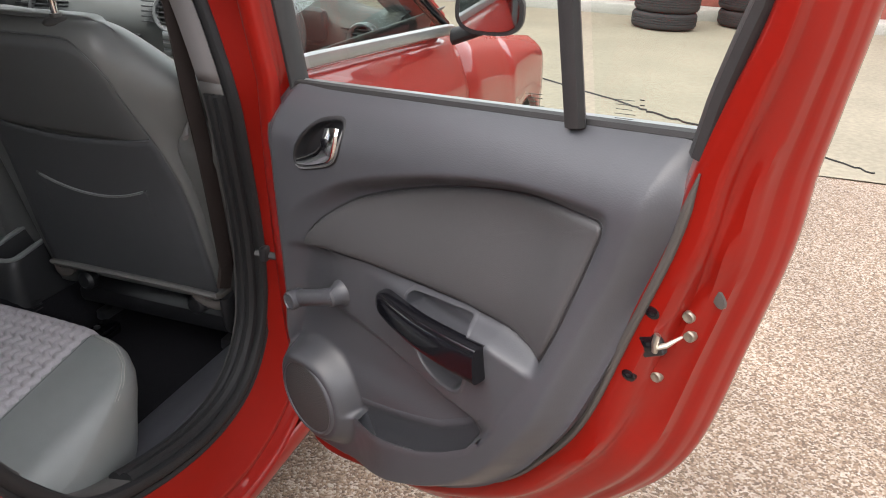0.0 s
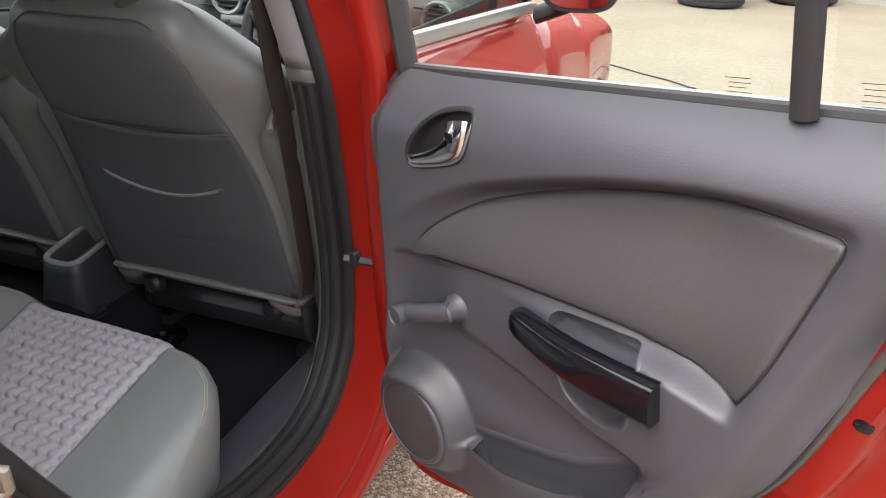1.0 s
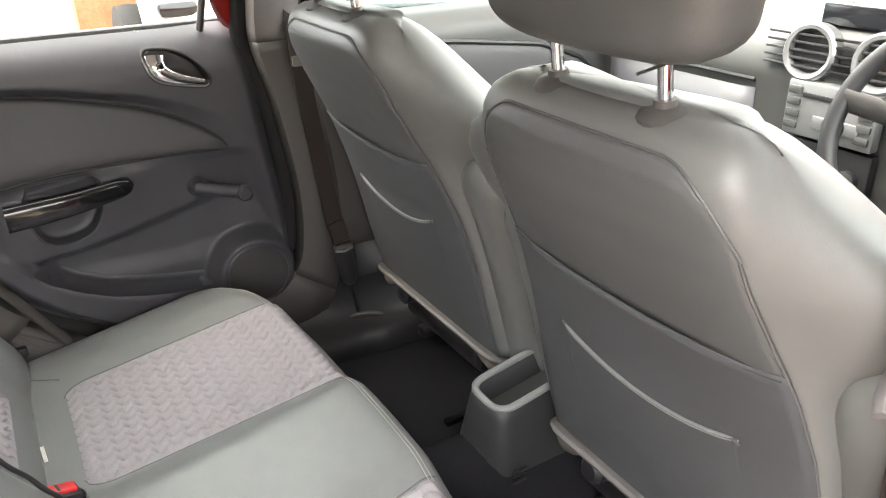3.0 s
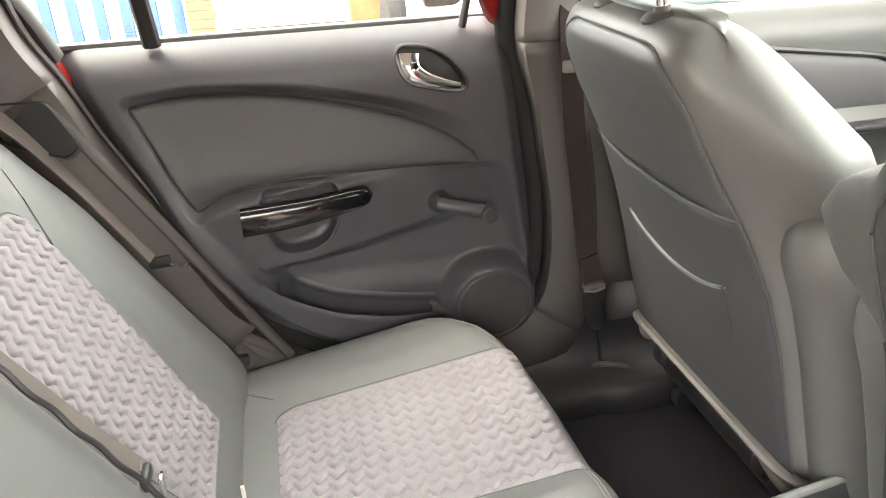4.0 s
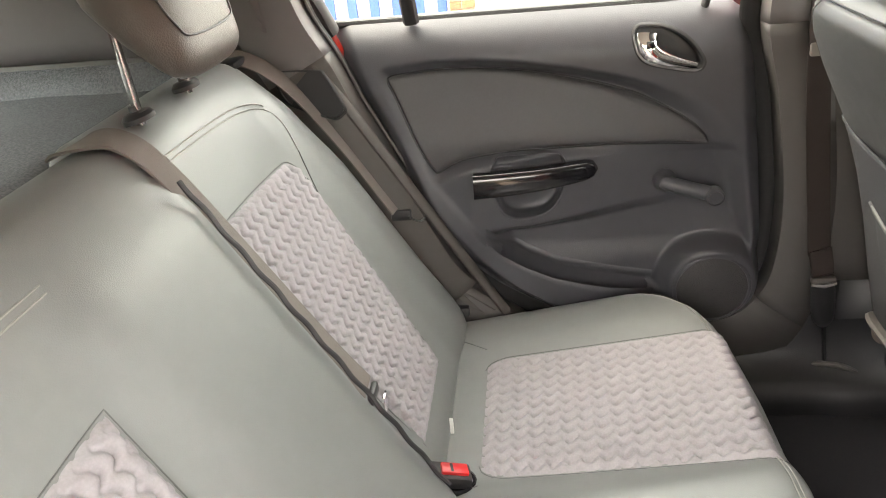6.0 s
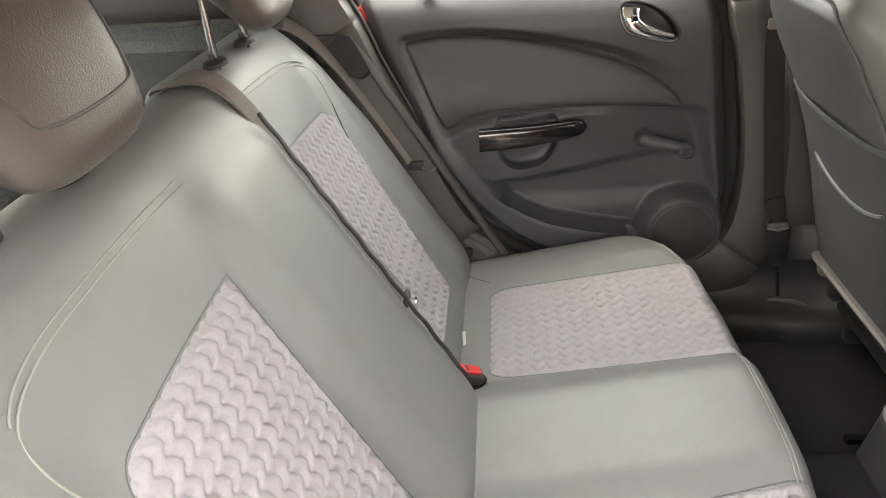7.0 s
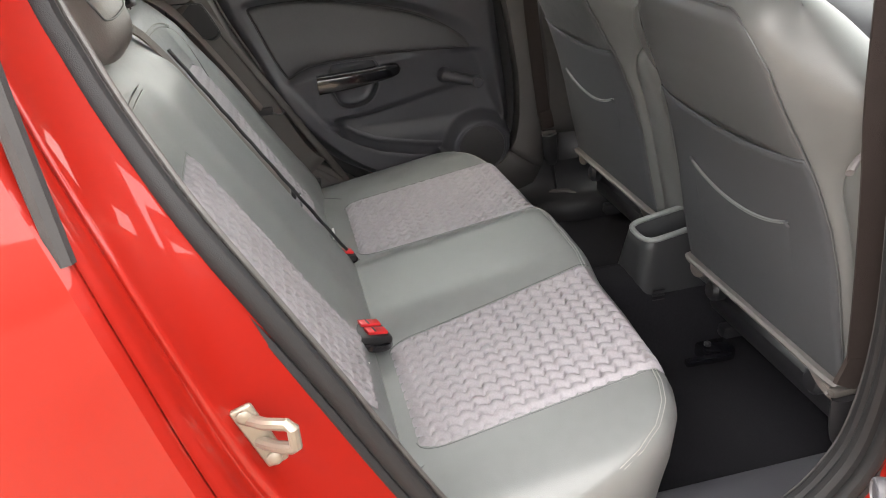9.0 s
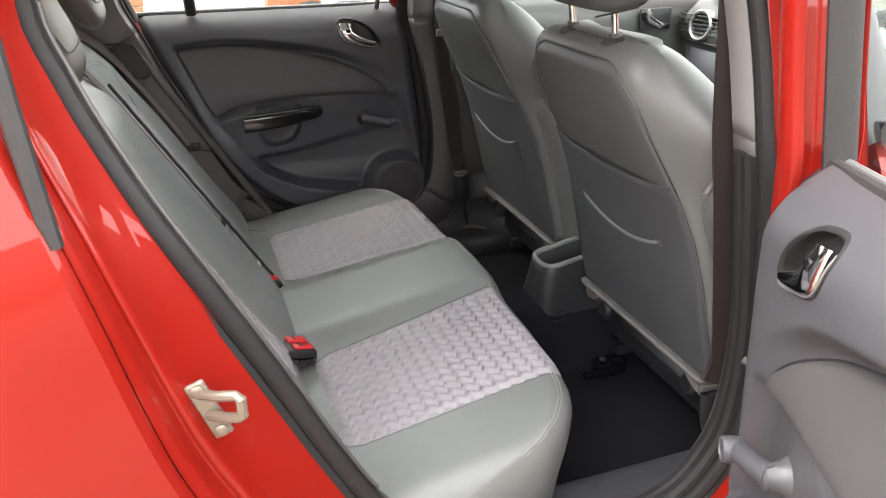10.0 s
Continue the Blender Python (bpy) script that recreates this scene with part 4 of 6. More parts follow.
    for d, o in ((0.0, 0.003), (-0.0012, -0.001), (-0.003, -0.0045), (-0.006, -0.007), (-0.010, -0.0082)):
        rows.append([(trim_x(y, z) + o, y, z) for y, z in grown(lp, d * blunt)])
    last = grown(lp, -0.010 * blunt)
    for k in (0.88, 0.76, 0.64, 0.5, 0.36, 0.22, 0.1, 0.0004):
        rows.append([(trim_x(*(mid + (q - mid) * k)) - 0.0085, *(mid + (q - mid) * k)) for q in last])
    part("padded_insert", mesh(rows, m, wrap=True, flip=True), INSERT, door, "charcoal padded cloth insert", sharp=60)
    part("seam", tube([(trim_x(y, z) + 0.0008, y, z) for y, z in grown(lp, 0.0012)], 0.0017, m, 6, closed=True), TRIM_DARK, door)
    # map pocket, finger scoops and the inner release handle
    rows = []
    for y in np.linspace(-0.630, -0.297, 60):
        z, k = lip_z(y), smooth(-0.632, -0.592, y) * smooth(-0.297, -0.320, y)
        back = trim_x(y, z + 0.0205)
        rows.append([(trim_x(y, z + 0.032) + 0.0008, y, z + 0.032), (trim_x(y, z + 0.029) - 0.0014, y, z + 0.029), (trim_x(y, z + 0.0245) - 0.0016, y, z + 0.0245), (back - 0.0016, y, z + 0.0195), (back + 0.001, y, z + 0.015), (back + 0.002, y, z + 0.009), (back + 0.004, y, z - 0.02 * k), (back + 0.004, y, z - 0.045 * k), (back - 0.012, y, z - 0.055 * k), (trim_x(y, z - 0.004) + 0.012, y, z - 0.050 * k),
                     (trim_x(y, z - 0.004) + 0.007, y, z - 0.02 * k), (trim_x(y, z - 0.004) + 0.0045, y, z - 0.003), (trim_x(y, z - 0.010) + 0.001, y, z + 0.001), (trim_x(y, z - 0.010) - 0.0012, y, z - 0.004), (trim_x(y, z - 0.0125) - 0.0012, y, z - 0.0125), (trim_x(y, z - 0.017) - 0.0012, y, z - 0.017)])
    part("map_pocket", mesh(rows, m), PLASTIC, door, "moulded open map pocket", sharp=60)
    recess("upper_scoop", PLASTIC, trim, "moulded finger recess")
    recess("lower_scoop", PLASTIC, trim, "moulded finger recess")
    hand = recess("release_bowl", TRIM_DARK, door, "dark recessed bowl of the inner door release")
    bz = HOLES["release_bowl"][0]
    rimline = grown(bz, 0.001)
    low = [k for k in range(len(rimline)) if rimline[k][1] - 1.032 < -0.55 * (rimline[k][0] + 0.29)]
    first = next(k for k in low if (k - 1) % len(rimline) not in low)
    part("bezel", tube([(trim_x(y, z) - 0.002, y, z) for y, z in (rimline[(first + k) % len(rimline)] for k in range(len(low)))], 0.0020, m, 8, flat=0.8, taper=[0.3, 0.6] + [1.0] * (len(low) - 4) + [0.6, 0.3]), SILVER, hand, "satin silver bezel")
    lev = spline([(0.0, -0.322, 1.058), (0.0, -0.323, 1.044), (0.0, -0.318, 1.029), (0.0, -0.296, 1.015), (0.0, -0.265, 1.005), (0.0, -0.236, 0.999)], 6)
    wide = list(np.linspace(1.15, 1.0, 12)) + list(np.linspace(1.0, 0.3, len(lev) - 12))
    part("lever", tube([(trim_x(p.y, p.z) - 0.004, p.y, p.z) for p in lev], 0.0165, m, 16, flat=0.34, up=(1, 0, 0), taper=wide), CHROME, hand, "chrome pull lever")
    part("lever_pad", block((trim_x(-0.32, 1.04) - 0.0095, -0.318, 1.040), (0.004, 0.014, 0.014), 0.0018, m), PIANO, hand)
    # pull grip: a flat-faced bar, square at its rear end and rounded in front
    rows = []
    for k in range(33):
        t = k / 32
        y = -0.646 + 0.236 * t
        zc = along(t, [0, 0.5, 1], [0.802, 0.808, 0.817])
        h = along(t, [0, 0.3, 0.8, 0.92, 0.97, 0.99, 1], [0.0245, 0.0235, 0.0195, 0.0175, 0.013, 0.008, 0.002])
        x = 0.670 + 0.030 * max(0.0, (t - 0.15) / 0.85) ** 2
        row = []
        for a in np.linspace(0, 2 * math.pi, 28, endpoint=False):
            ca, sa = math.cos(a), math.sin(a)
            row.append((x + 0.016 * abs(ca) ** 0.5 * (1 if ca > 0 else -1) * (h / 0.0245) ** 0.4 + 0.003 * sa, y, zc + h * abs(sa) ** 0.55 * (1 if sa > 0 else -1)))
        rows.append(row)
    part("pull_grip", mesh(rows, m, wrap=True, caps=True), PIANO, door, "gloss black pull grip", sharp=45)
    for y in (-0.626, -0.455):
        part("grip_mount", tube([(0.684, y, 0.803 + 0.05 * (y + 0.638)), (0.724, y, 0.803 + 0.05 * (y + 0.638))], 0.012, m, 10), PLASTIC, door)
    # window winder
    x0 = trim_x(-0.281, 0.777)
    boss = m @ Vector((x0 + 0.004, -0.281, 0.777))
    inward = (m.to_3x3() @ Vector((-1, 0, 0))).normalized()
    crank = part("window_winder", turned([(0.023, 0), (0.023, 0.006), (0.020, 0.010), (0.0165, 0.018), (0.015, 0.030), (0.012, 0.033), (0.001, 0.034)], axis_to(boss, inward)), PLASTIC, door, "charcoal window winder handle")
    part("arm", tube(spline([(x0 - 0.018, -0.288, 0.780), (x0 - 0.024, -0.265, 0.774), (x0 - 0.029, -0.235, 0.766), (x0 - 0.032, -0.196, 0.756)], 5), 0.0142, m, 14), PLASTIC, crank)
    knob = m @ Vector((x0 - 0.022, -0.194, 0.755))
    part("knob", turned([(0.014, 0), (0.0165, 0.005), (0.0170, 0.026), (0.0160, 0.030), (0.0140, 0.0312), (0.0128, 0.0290), (0.001, 0.0286)], axis_to(knob, inward)), PLASTIC, crank, "round winder knob")
    # loudspeaker
    x0 = min(trim_x(-0.187 + 0.075 * math.cos(a), 0.556 + 0.075 * math.sin(a)) for a in np.linspace(0, 6.28, 24)) + 0.004
    turn = np.linspace(0, 2 * math.pi, 56, endpoint=False)
    rim = [[(x0 - o, -0.187 + r * math.cos(a), 0.556 + r * math.sin(a)) for a in turn] for r, o in ((0.081, -0.022), (0.078, -0.006), (0.0755, -0.001), (0.0735, 0.0006), (0.0715, 0.0012), (0.0695, 0.0004), (0.0685, -0.004))]
    speaker = part("loudspeaker_rim", mesh(rim, m, wrap=True, flip=True), PLASTIC, door, "raised loudspeaker rim")
    part("grille", mesh([[(x0 + 0.0015 - 0.004 * (1 - (r / 0.069) ** 2), -0.187 + r * math.cos(a), 0.556 + r * math.sin(a)) for a in turn] for r in (0.069, 0.06, 0.05, 0.04, 0.03, 0.015, 0.001)], m, wrap=True, flip=True), GRILLE, speaker, "finely perforated dark grey loudspeaker grille")
    # latch and fixings on the painted edge
    tilt = m @ Matrix.Translation((0.7335, -0.849, 0.881)) @ Matrix.Rotation(radians(-26), 4, "X")
    latch = part("latch", block((0, 0, 0), (0.012, 0.030, 0.036), 0.004, tilt), TRIM_DARK, door, "dark door latch")
    part("latch_mouth", block((-0.0045, -0.003, -0.001), (0.006, 0.022, 0.020), 0.003, tilt), PIANO, latch)
    part("latch_claw", tube([tilt.inverted() @ (m @ Vector(p)) for p in ((0.726, -0.861, 0.880), (0.729, -0.872, 0.885), (0.738, -0.885, 0.896))], 0.0036, tilt, 8, flat=0.7, taper=[1.1, 1.0, 0.45]), STEEL, latch, "bright steel latch claw")
    part("latch_lever", tube([tilt.inverted() @ (m @ Vector(p)) for p in ((0.727, -0.859, 0.874), (0.725, -0.860, 0.885), (0.727, -0.862, 0.896))], 0.0048, tilt, 8, flat=0.7), STEEL, latch, "pale steel latch lever")
    for y, z in ((-0.855, 0.920), (-0.827, 0.831)):
        part("fixing_hole", turned([(0.0090, -0.003), (0.0090, 0.0010), (0.0075, 0.0016), (0.001, 0.0016)], axis_to(m @ Vector((0.7270, y, z)), inward) @ Matrix.Diagonal((1.0, 0.8, 1, 1)), 16), PIANO, door, "dark fixing hole in the door edge")
    for x, y, z in ((0.7500, -0.885, 0.915), (0.7535, -0.885, 0.890), (0.7495, -0.849, 0.827)):
        part("plug", turned([(0.0070, -0.004), (0.0070, 0.002), (0.0055, 0.0038), (0.003, 0.0032), (0.001, 0.0022)], axis_to(m @ Vector((x, y, z)), inward), 14), STRIKER, door, "pale metal blanking plug")
    part("drain_cover", turned([(0.0125, -0.003), (0.0115, 0.0012), (0.001, 0.002)], m @ Matrix.Translation((0.758, -0.912, 0.941)) @ Matrix.Rotation(radians(-28), 4, "X") @ axis_to((0, 0, 0), (-1, 0, 0)) @ Matrix.Diagonal((0.55, 1, 1, 1)), 18), SIDE, door, "grey oval drain cover")
    part("stamped_mark", tube([(0.7290, -0.800 + 0.0085 * math.cos(a), 0.792 + 0.011 * math.sin(a)) for a in np.linspace(0, 2 * math.pi, 20, endpoint=False)], 0.0012, m, 6, closed=True), RED, door)
    part("stamped_mark", tube([(0.7290, -0.820, 0.806), (0.7290, -0.811, 0.815)], 0.0016, m, 6), RED, door)
    # window frame, glass and dividing bar
    top = 1.40
    def rear_y(z):
        return along(z, [1.09, 1.155, 1.21, 1.237, 1.30, 1.36, 1.40], [-0.893, -0.914, -0.937, -0.949, -0.964, -0.945, -0.89])
    def front_y(z):
        return along(z, [1.09, 1.40], [-0.155, -0.150]) if not upright else along(z, [1.09, 1.17, 1.24, 1.40], [-0.222, -0.210, -0.203, -0.19])

    def post_x(y):
        return 0.752 if upright else 0.752 + 0.030 * smooth(-0.55, -0.20, y)
    line = [(front_y(z), z) for z in np.linspace(1.095, 1.38, 14)] + [(-0.30, 1.395), (-0.5, 1.40), (-0.72, 1.39)] + [(rear_y(z), z) for z in np.linspace(1.36, 1.095, 16)]
    wide = [along(y, [-0.35, -0.24], [1.0, 0.5 if upright else 0.85]) for y, z in line]
    part("window_rubber", tube([(post_x(y) + lean_in(z), y, z) for y, z in line], 0.0145, m, 10, flat=1.5, up=(1, 0, 0), taper=wide), RUBBER, door, "black window channel rubber")
    bar_y = -0.745 if upright else -0.734
    bar = [(bar_y - (0.012 * (z - 1.09) / 0.3 if upright else 0.0), z) for z in np.linspace(1.101, 1.39, 6)]
    part("window_bar", tube([(0.760 + lean_in(z), y, z) for y, z in bar], 0.0150 if upright else 0.0135, m, 8, flat=0.75, up=(1, 0, 0)), RUBBER, door, "black window divider bar")
    if upright:
        part("window_frame", tube([(0.735 + lean_in(z), rear_y(z) - 0.020, z) for z in np.linspace(1.085, 1.38, 14)], 0.012, m, 10), RED, door, "red painted rear window frame")
    part("belt_rubber", tube([(0.772, y, 1.103) for y in np.linspace(-0.90, -0.16, 20)], 0.008, m, 8), RUBBER, door, "thin black belt line rubber")
    part("belt_strip", tube([(0.786, y, 1.104) for y in np.linspace(-0.90, -0.16, 20)], 0.006, m, 8), SILVER, door, "pale outer belt moulding")
    for y0, y1, nm in ((bar_y + 0.010, None, "window_pane"), (None, bar_y - 0.017, "quarter_pane")):
        rows = []
        for z in np.linspace(1.098, 1.385, 10):
            lo = y0 if y0 is not None else rear_y(z) + 0.006
            hi = y1 if y1 is not None else front_y(z) - 0.006
            rows.append([(post_x(lo + (hi - lo) * t) + 0.022 + lean_in(z), lo + (hi - lo) * t, z) for t in np.linspace(0, 1, 8)])
        pane = part(nm, mesh(rows, m), CLEAR, door, "clear door glass")
        pane.visible_shadow = False
    # etched maker's marks on the glass, as plain bars
    for k in range(5):
        part("glass_mark", block((0.7735, -0.786 - 0.001 * (k % 2), 1.132 - 0.0050 * k), (0.0006, 0.026 - 0.003 * (k % 3), 0.0006), 0.0, m), INK, door)
    for k in range(4):
        part("glass_mark", block((post_x(-0.66) + 0.0218, -0.662 - 0.002 * (k % 2), 1.128 - 0.0045 * k), (0.0006, 0.026 - 0.004 * (k % 3), 0.0006), 0.0, m), INK, door)
    for dz, w in ((0.004, 0.008), (-0.004, 0.008)):
        part("glass_mark", block((0.7735, -0.808, 1.131 + dz * 0.7), (0.0006, w * 0.7, 0.0012), 0.0, m), INK, door)
    return door


rear_door(SWING, "red rear door swung open with charcoal trim and wind-up window", False)
rear_door(FLIP, "closed red rear door with charcoal trim and wind-up window", True)


def front_door(m, label):
    door = thing("front_door", m @ Vector((0.8, 0.5, 0.3)), label, "car door", "front doors")
    rows = []
    for y in np.linspace(0.062, 1.015, 30):
        hi = along(y, [0.06, 0.9, 1.02], [1.085, 1.03, 1.015])
        rows.append([(0.836 + 0.018 * math.sin(math.pi * t) + 0.010 * math.exp(-((t - 0.78) / 0.06) ** 2) - 0.10 * max(0, 0.12 - t) - 0.05 * max(0.0, (t - 0.78) / 0.22) ** 2, y, 0.25 + (hi - 0.25) * t) for t in np.linspace(0, 1, 26)])
    rows.insert(0, [(p[0] - 0.05, p[1], p[2]) for p in rows[0]])
    part("outer_skin", mesh(rows, m), RED, door, "glossy red outer door skin", thick=0.003)
    part("belt_moulding", tube([(0.812, y, along(y, [0.06, 0.9, 1.02], [1.102, 1.048, 1.032])) for y in np.linspace(0.05, 0.97, 16)], 0.016, m, 8, flat=0.6, up=(1, 0, 0)), SILVER, door, "satin grey belt moulding")
    rows = []
    for t in np.linspace(0, 1, 10):
        row = []
        for s in np.linspace(0, 1, 14):
            base = along(s, [0, 1], [0.03, 0.93])
            topy = along(s, [0, 1], [-0.06, 0.36])
            y = base + (topy - base) * t
            z = along(s, [0, 1], [1.10, 1.04]) + (1.39 - along(s, [0, 1], [1.10, 1.04])) * t
            row.append((0.805 + tumble(z), y, z))
        rows.append(row)
    pane = part("window_pane", mesh(rows, m), TINTED, door, "green tinted door glass")
    pane.visible_shadow = False
    part("window_frame", join(tube([(0.80, 0.055, 1.09), (0.765, 0.02, 1.2), (0.72, -0.02, 1.33), (0.70, -0.05, 1.40)], 0.042, m, 8, flat=0.16, up=(1, 0, 0)),
                              tube([(0.70, -0.05, 1.41), (0.685, 0.15, 1.42), (0.69, 0.37, 1.39), (0.73, 0.66, 1.24), (0.79, 0.96, 1.05)], 0.018, m, 8, flat=0.7)), PIANO, door, "gloss black window frame")
    # mirror
    rows = []
    for k in range(9):
        y = 0.845 + 0.10 * k / 8
        s = [1.0, 1.02, 1.0, 0.97, 0.92, 0.84, 0.72, 0.52, 0.2][k]
        rows.append([(0.955 + 0.098 * s * (abs(math.cos(a)) ** 0.7) * (1 if math.cos(a) > 0 else -1), y, 1.118 + 0.066 * s * (abs(math.sin(a)) ** 0.7) * (1 if math.sin(a) > 0 else -1)) for a in np.linspace(0, 2 * math.pi, 28, endpoint=False)])
    mirror = part("door_mirror", mesh(rows, m, wrap=True, caps=True), TRIM_DARK, door, "black door mirror housing")
    part("mirror_glass", mesh([[(0.955 + 0.086 * s * (abs(math.cos(a)) ** 0.7) * (1 if math.cos(a) > 0 else -1), 0.843, 1.118 + 0.055 * s * (abs(math.sin(a)) ** 0.7) * (1 if math.sin(a) > 0 else -1)) for a in np.linspace(0, 2 * math.pi, 28, endpoint=False)] for s in (1, 0.5, 0.01)], m, wrap=True, flip=True), MIRROR, mirror, "mirror glass")
    part("mirror_foot", tube([(0.93, 0.89, 1.07), (0.87, 0.90, 1.045), (0.835, 0.91, 1.03)], 0.028, m, 10, flat=0.6), TRIM_DARK, mirror)
    # inner trim
    rows = []
    for z in np.linspace(0.42, 1.095, 40):
        row = []
        for y in np.linspace(0.09, 1.05, 50):
            x = 0.705 + 0.06 * max(0.0, (z - 1.02) / 0.08) ** 2
            x -= 0.035 * math.exp(-((z - 0.83) / 0.035) ** 2) * smooth(0.2, 0.3, y) * smooth(0.95, 0.85, y)
            x -= 0.03 * math.exp(-(((y - 0.85) / 0.1) ** 2 + ((z - 0.55) / 0.1) ** 2))
            row.append((x, y, z))
        rows.append(row)
    part("trim_panel", mesh(rows, m, flip=True), DASH, door, "grey moulded door trim", thick=0.004)
    rows = []
    for k in range(31):
        y = 0.20 + 0.62 * k / 30
        hi = along(y, [0.20, 0.35, 0.62, 0.75, 0.82], [1.012, 1.010, 0.975, 0.93, 0.880])
        lo = along(y, [0.20, 0.82], [0.872, 0.870])
        rows.append([(0.702 - 0.008 * math.sin(math.pi * t) ** 0.5, y, lo + (hi - lo) * t) for t in np.linspace(0, 1, 12)])
    part("padded_insert", mesh(rows, m), INSERT, door, "dark padded insert")
    part("insert_shadow_line", tube([(0.700, y, along(y, [0.20, 0.35, 0.62, 0.75, 0.82], [1.018, 1.016, 0.981, 0.936, 0.884])) for y in np.linspace(0.2, 0.82, 20)], 0.006, m, 8), TRIM_DARK, door)
    part("armrest_switch", block((0.672, 0.62, 0.846), (0.05, 0.13, 0.014), 0.005, m), TRIM_DARK, door, "dark switch pad")
    part("armrest_strip", tube([(0.665, y, 0.838) for y in np.linspace(0.42, 0.75, 8)], 0.006, m, 8), SILVER, door, "bright armrest strip")
    hnd = part("release_handle", block((0.694, 0.72, 1.022), (0.010, 0.12, 0.070), 0.02, m), TRIM_DARK, door, "dark release bowl")
    lev = spline([(0.684, 0.675, 1.050), (0.682, 0.690, 1.025), (0.684, 0.73, 1.005), (0.688, 0.772, 0.998)], 5)
    part("lever", tube(lev, 0.018, m, 10, flat=0.45, up=(1, 0, 0), taper=list(np.linspace(1, 0.4, len(lev)))), CHROME, hnd, "chrome lever")
    return door


front_door(I4, "closed red front door with black mirror and tinted window")
front_door(FLIP, "closed red front passenger door with grey inner trim")


# ---- rear bench ----
FRONT_X = [0, 0.3, 0.45, 0.51, 0.56, 0.60, 0.635, 0.655, 0.67]
FRONT_Y = [-0.185, -0.19, -0.20, -0.212, -0.232, -0.262, -0.31, -0.37, -0.47]


def cushion_z(x, y):
    a = abs(x)
    z = 0.520 + 0.17 * (y + 0.63)
    z += 0.026 * (1 - smooth(0.09, 0.19, a)) + 0.010 * smooth(0.46, 0.56, a)
    q = min(0.98, max(0.0, (a - 0.61) / 0.06))
    z -= 0.055 * (1 - math.sqrt(1 - q * q))
    return z


def quilting(u, v, du=0.0240, pv=0.0262, amp=0.0082):
    """Height of the padding between wavy rows of stitching; u across the rows, v along them, in metres."""
    w = 2 * math.pi * v / pv
    s = u / du + 0.23 * math.sin(w) + 0.05 * math.sin(2 * w + 0.8)
    f = s - round(s)
    line = math.exp(-(f / 0.12) ** 2) * (0.36 + 0.64 * (0.5 + 0.5 * math.cos(w - 0.9)))
    return amp * (0.40 * math.sin(math.pi * abs(f)) ** 0.8 + 0.60 * (1 - line))


rear_seat = thing("rear_seat", (0, -0.6, 0.33), "grey vinyl rear bench seat with pale quilted fabric panels", "car seat")
xs = [-0.67, -0.668, -0.66] + list(np.linspace(-0.65, 0.65, 105)) + [0.66, 0.668, 0.67]
rows = []
for x in xs:
    yf = along(abs(x), FRONT_X, FRONT_Y)
    row = [(x, -0.80, 0.36)]
    for s in np.linspace(0, 1, 40):
        y = -0.80 + (yf - 0.040 + 0.80) * s
        row.append((x, y, cushion_z(x, y)))
    z0 = row[-1][2]
    for k in range(1, 8):
        a = math.pi / 2 * k / 7
        row.append((x, yf - 0.040 + 0.040 * math.sin(a), z0 - 0.040 * (1 - math.cos(a))))
    row += [(x, yf - 0.002, z0 - 0.075), (x, yf - 0.012, z0 - 0.12), (x, yf - 0.03, 0.36)]
    rows.append(row)
rows.insert(0, [(p[0], p[1], 0.36) for p in rows[0]])
rows.append([(p[0], p[1], 0.36) for p in rows[-1]])
bench = part("seat_cushion", mesh(rows), LEATHER, rear_seat, "grey vinyl bench cushion", sharp=70)
part("seat_base", block((0, -0.50, 0.345), (1.24, 0.50, 0.05), 0.01), TRIM_DARK, rear_seat, "dark seat base")


def patch_in(y):
    return 0.142 + 0.042 * (-0.21 - y) / 0.42


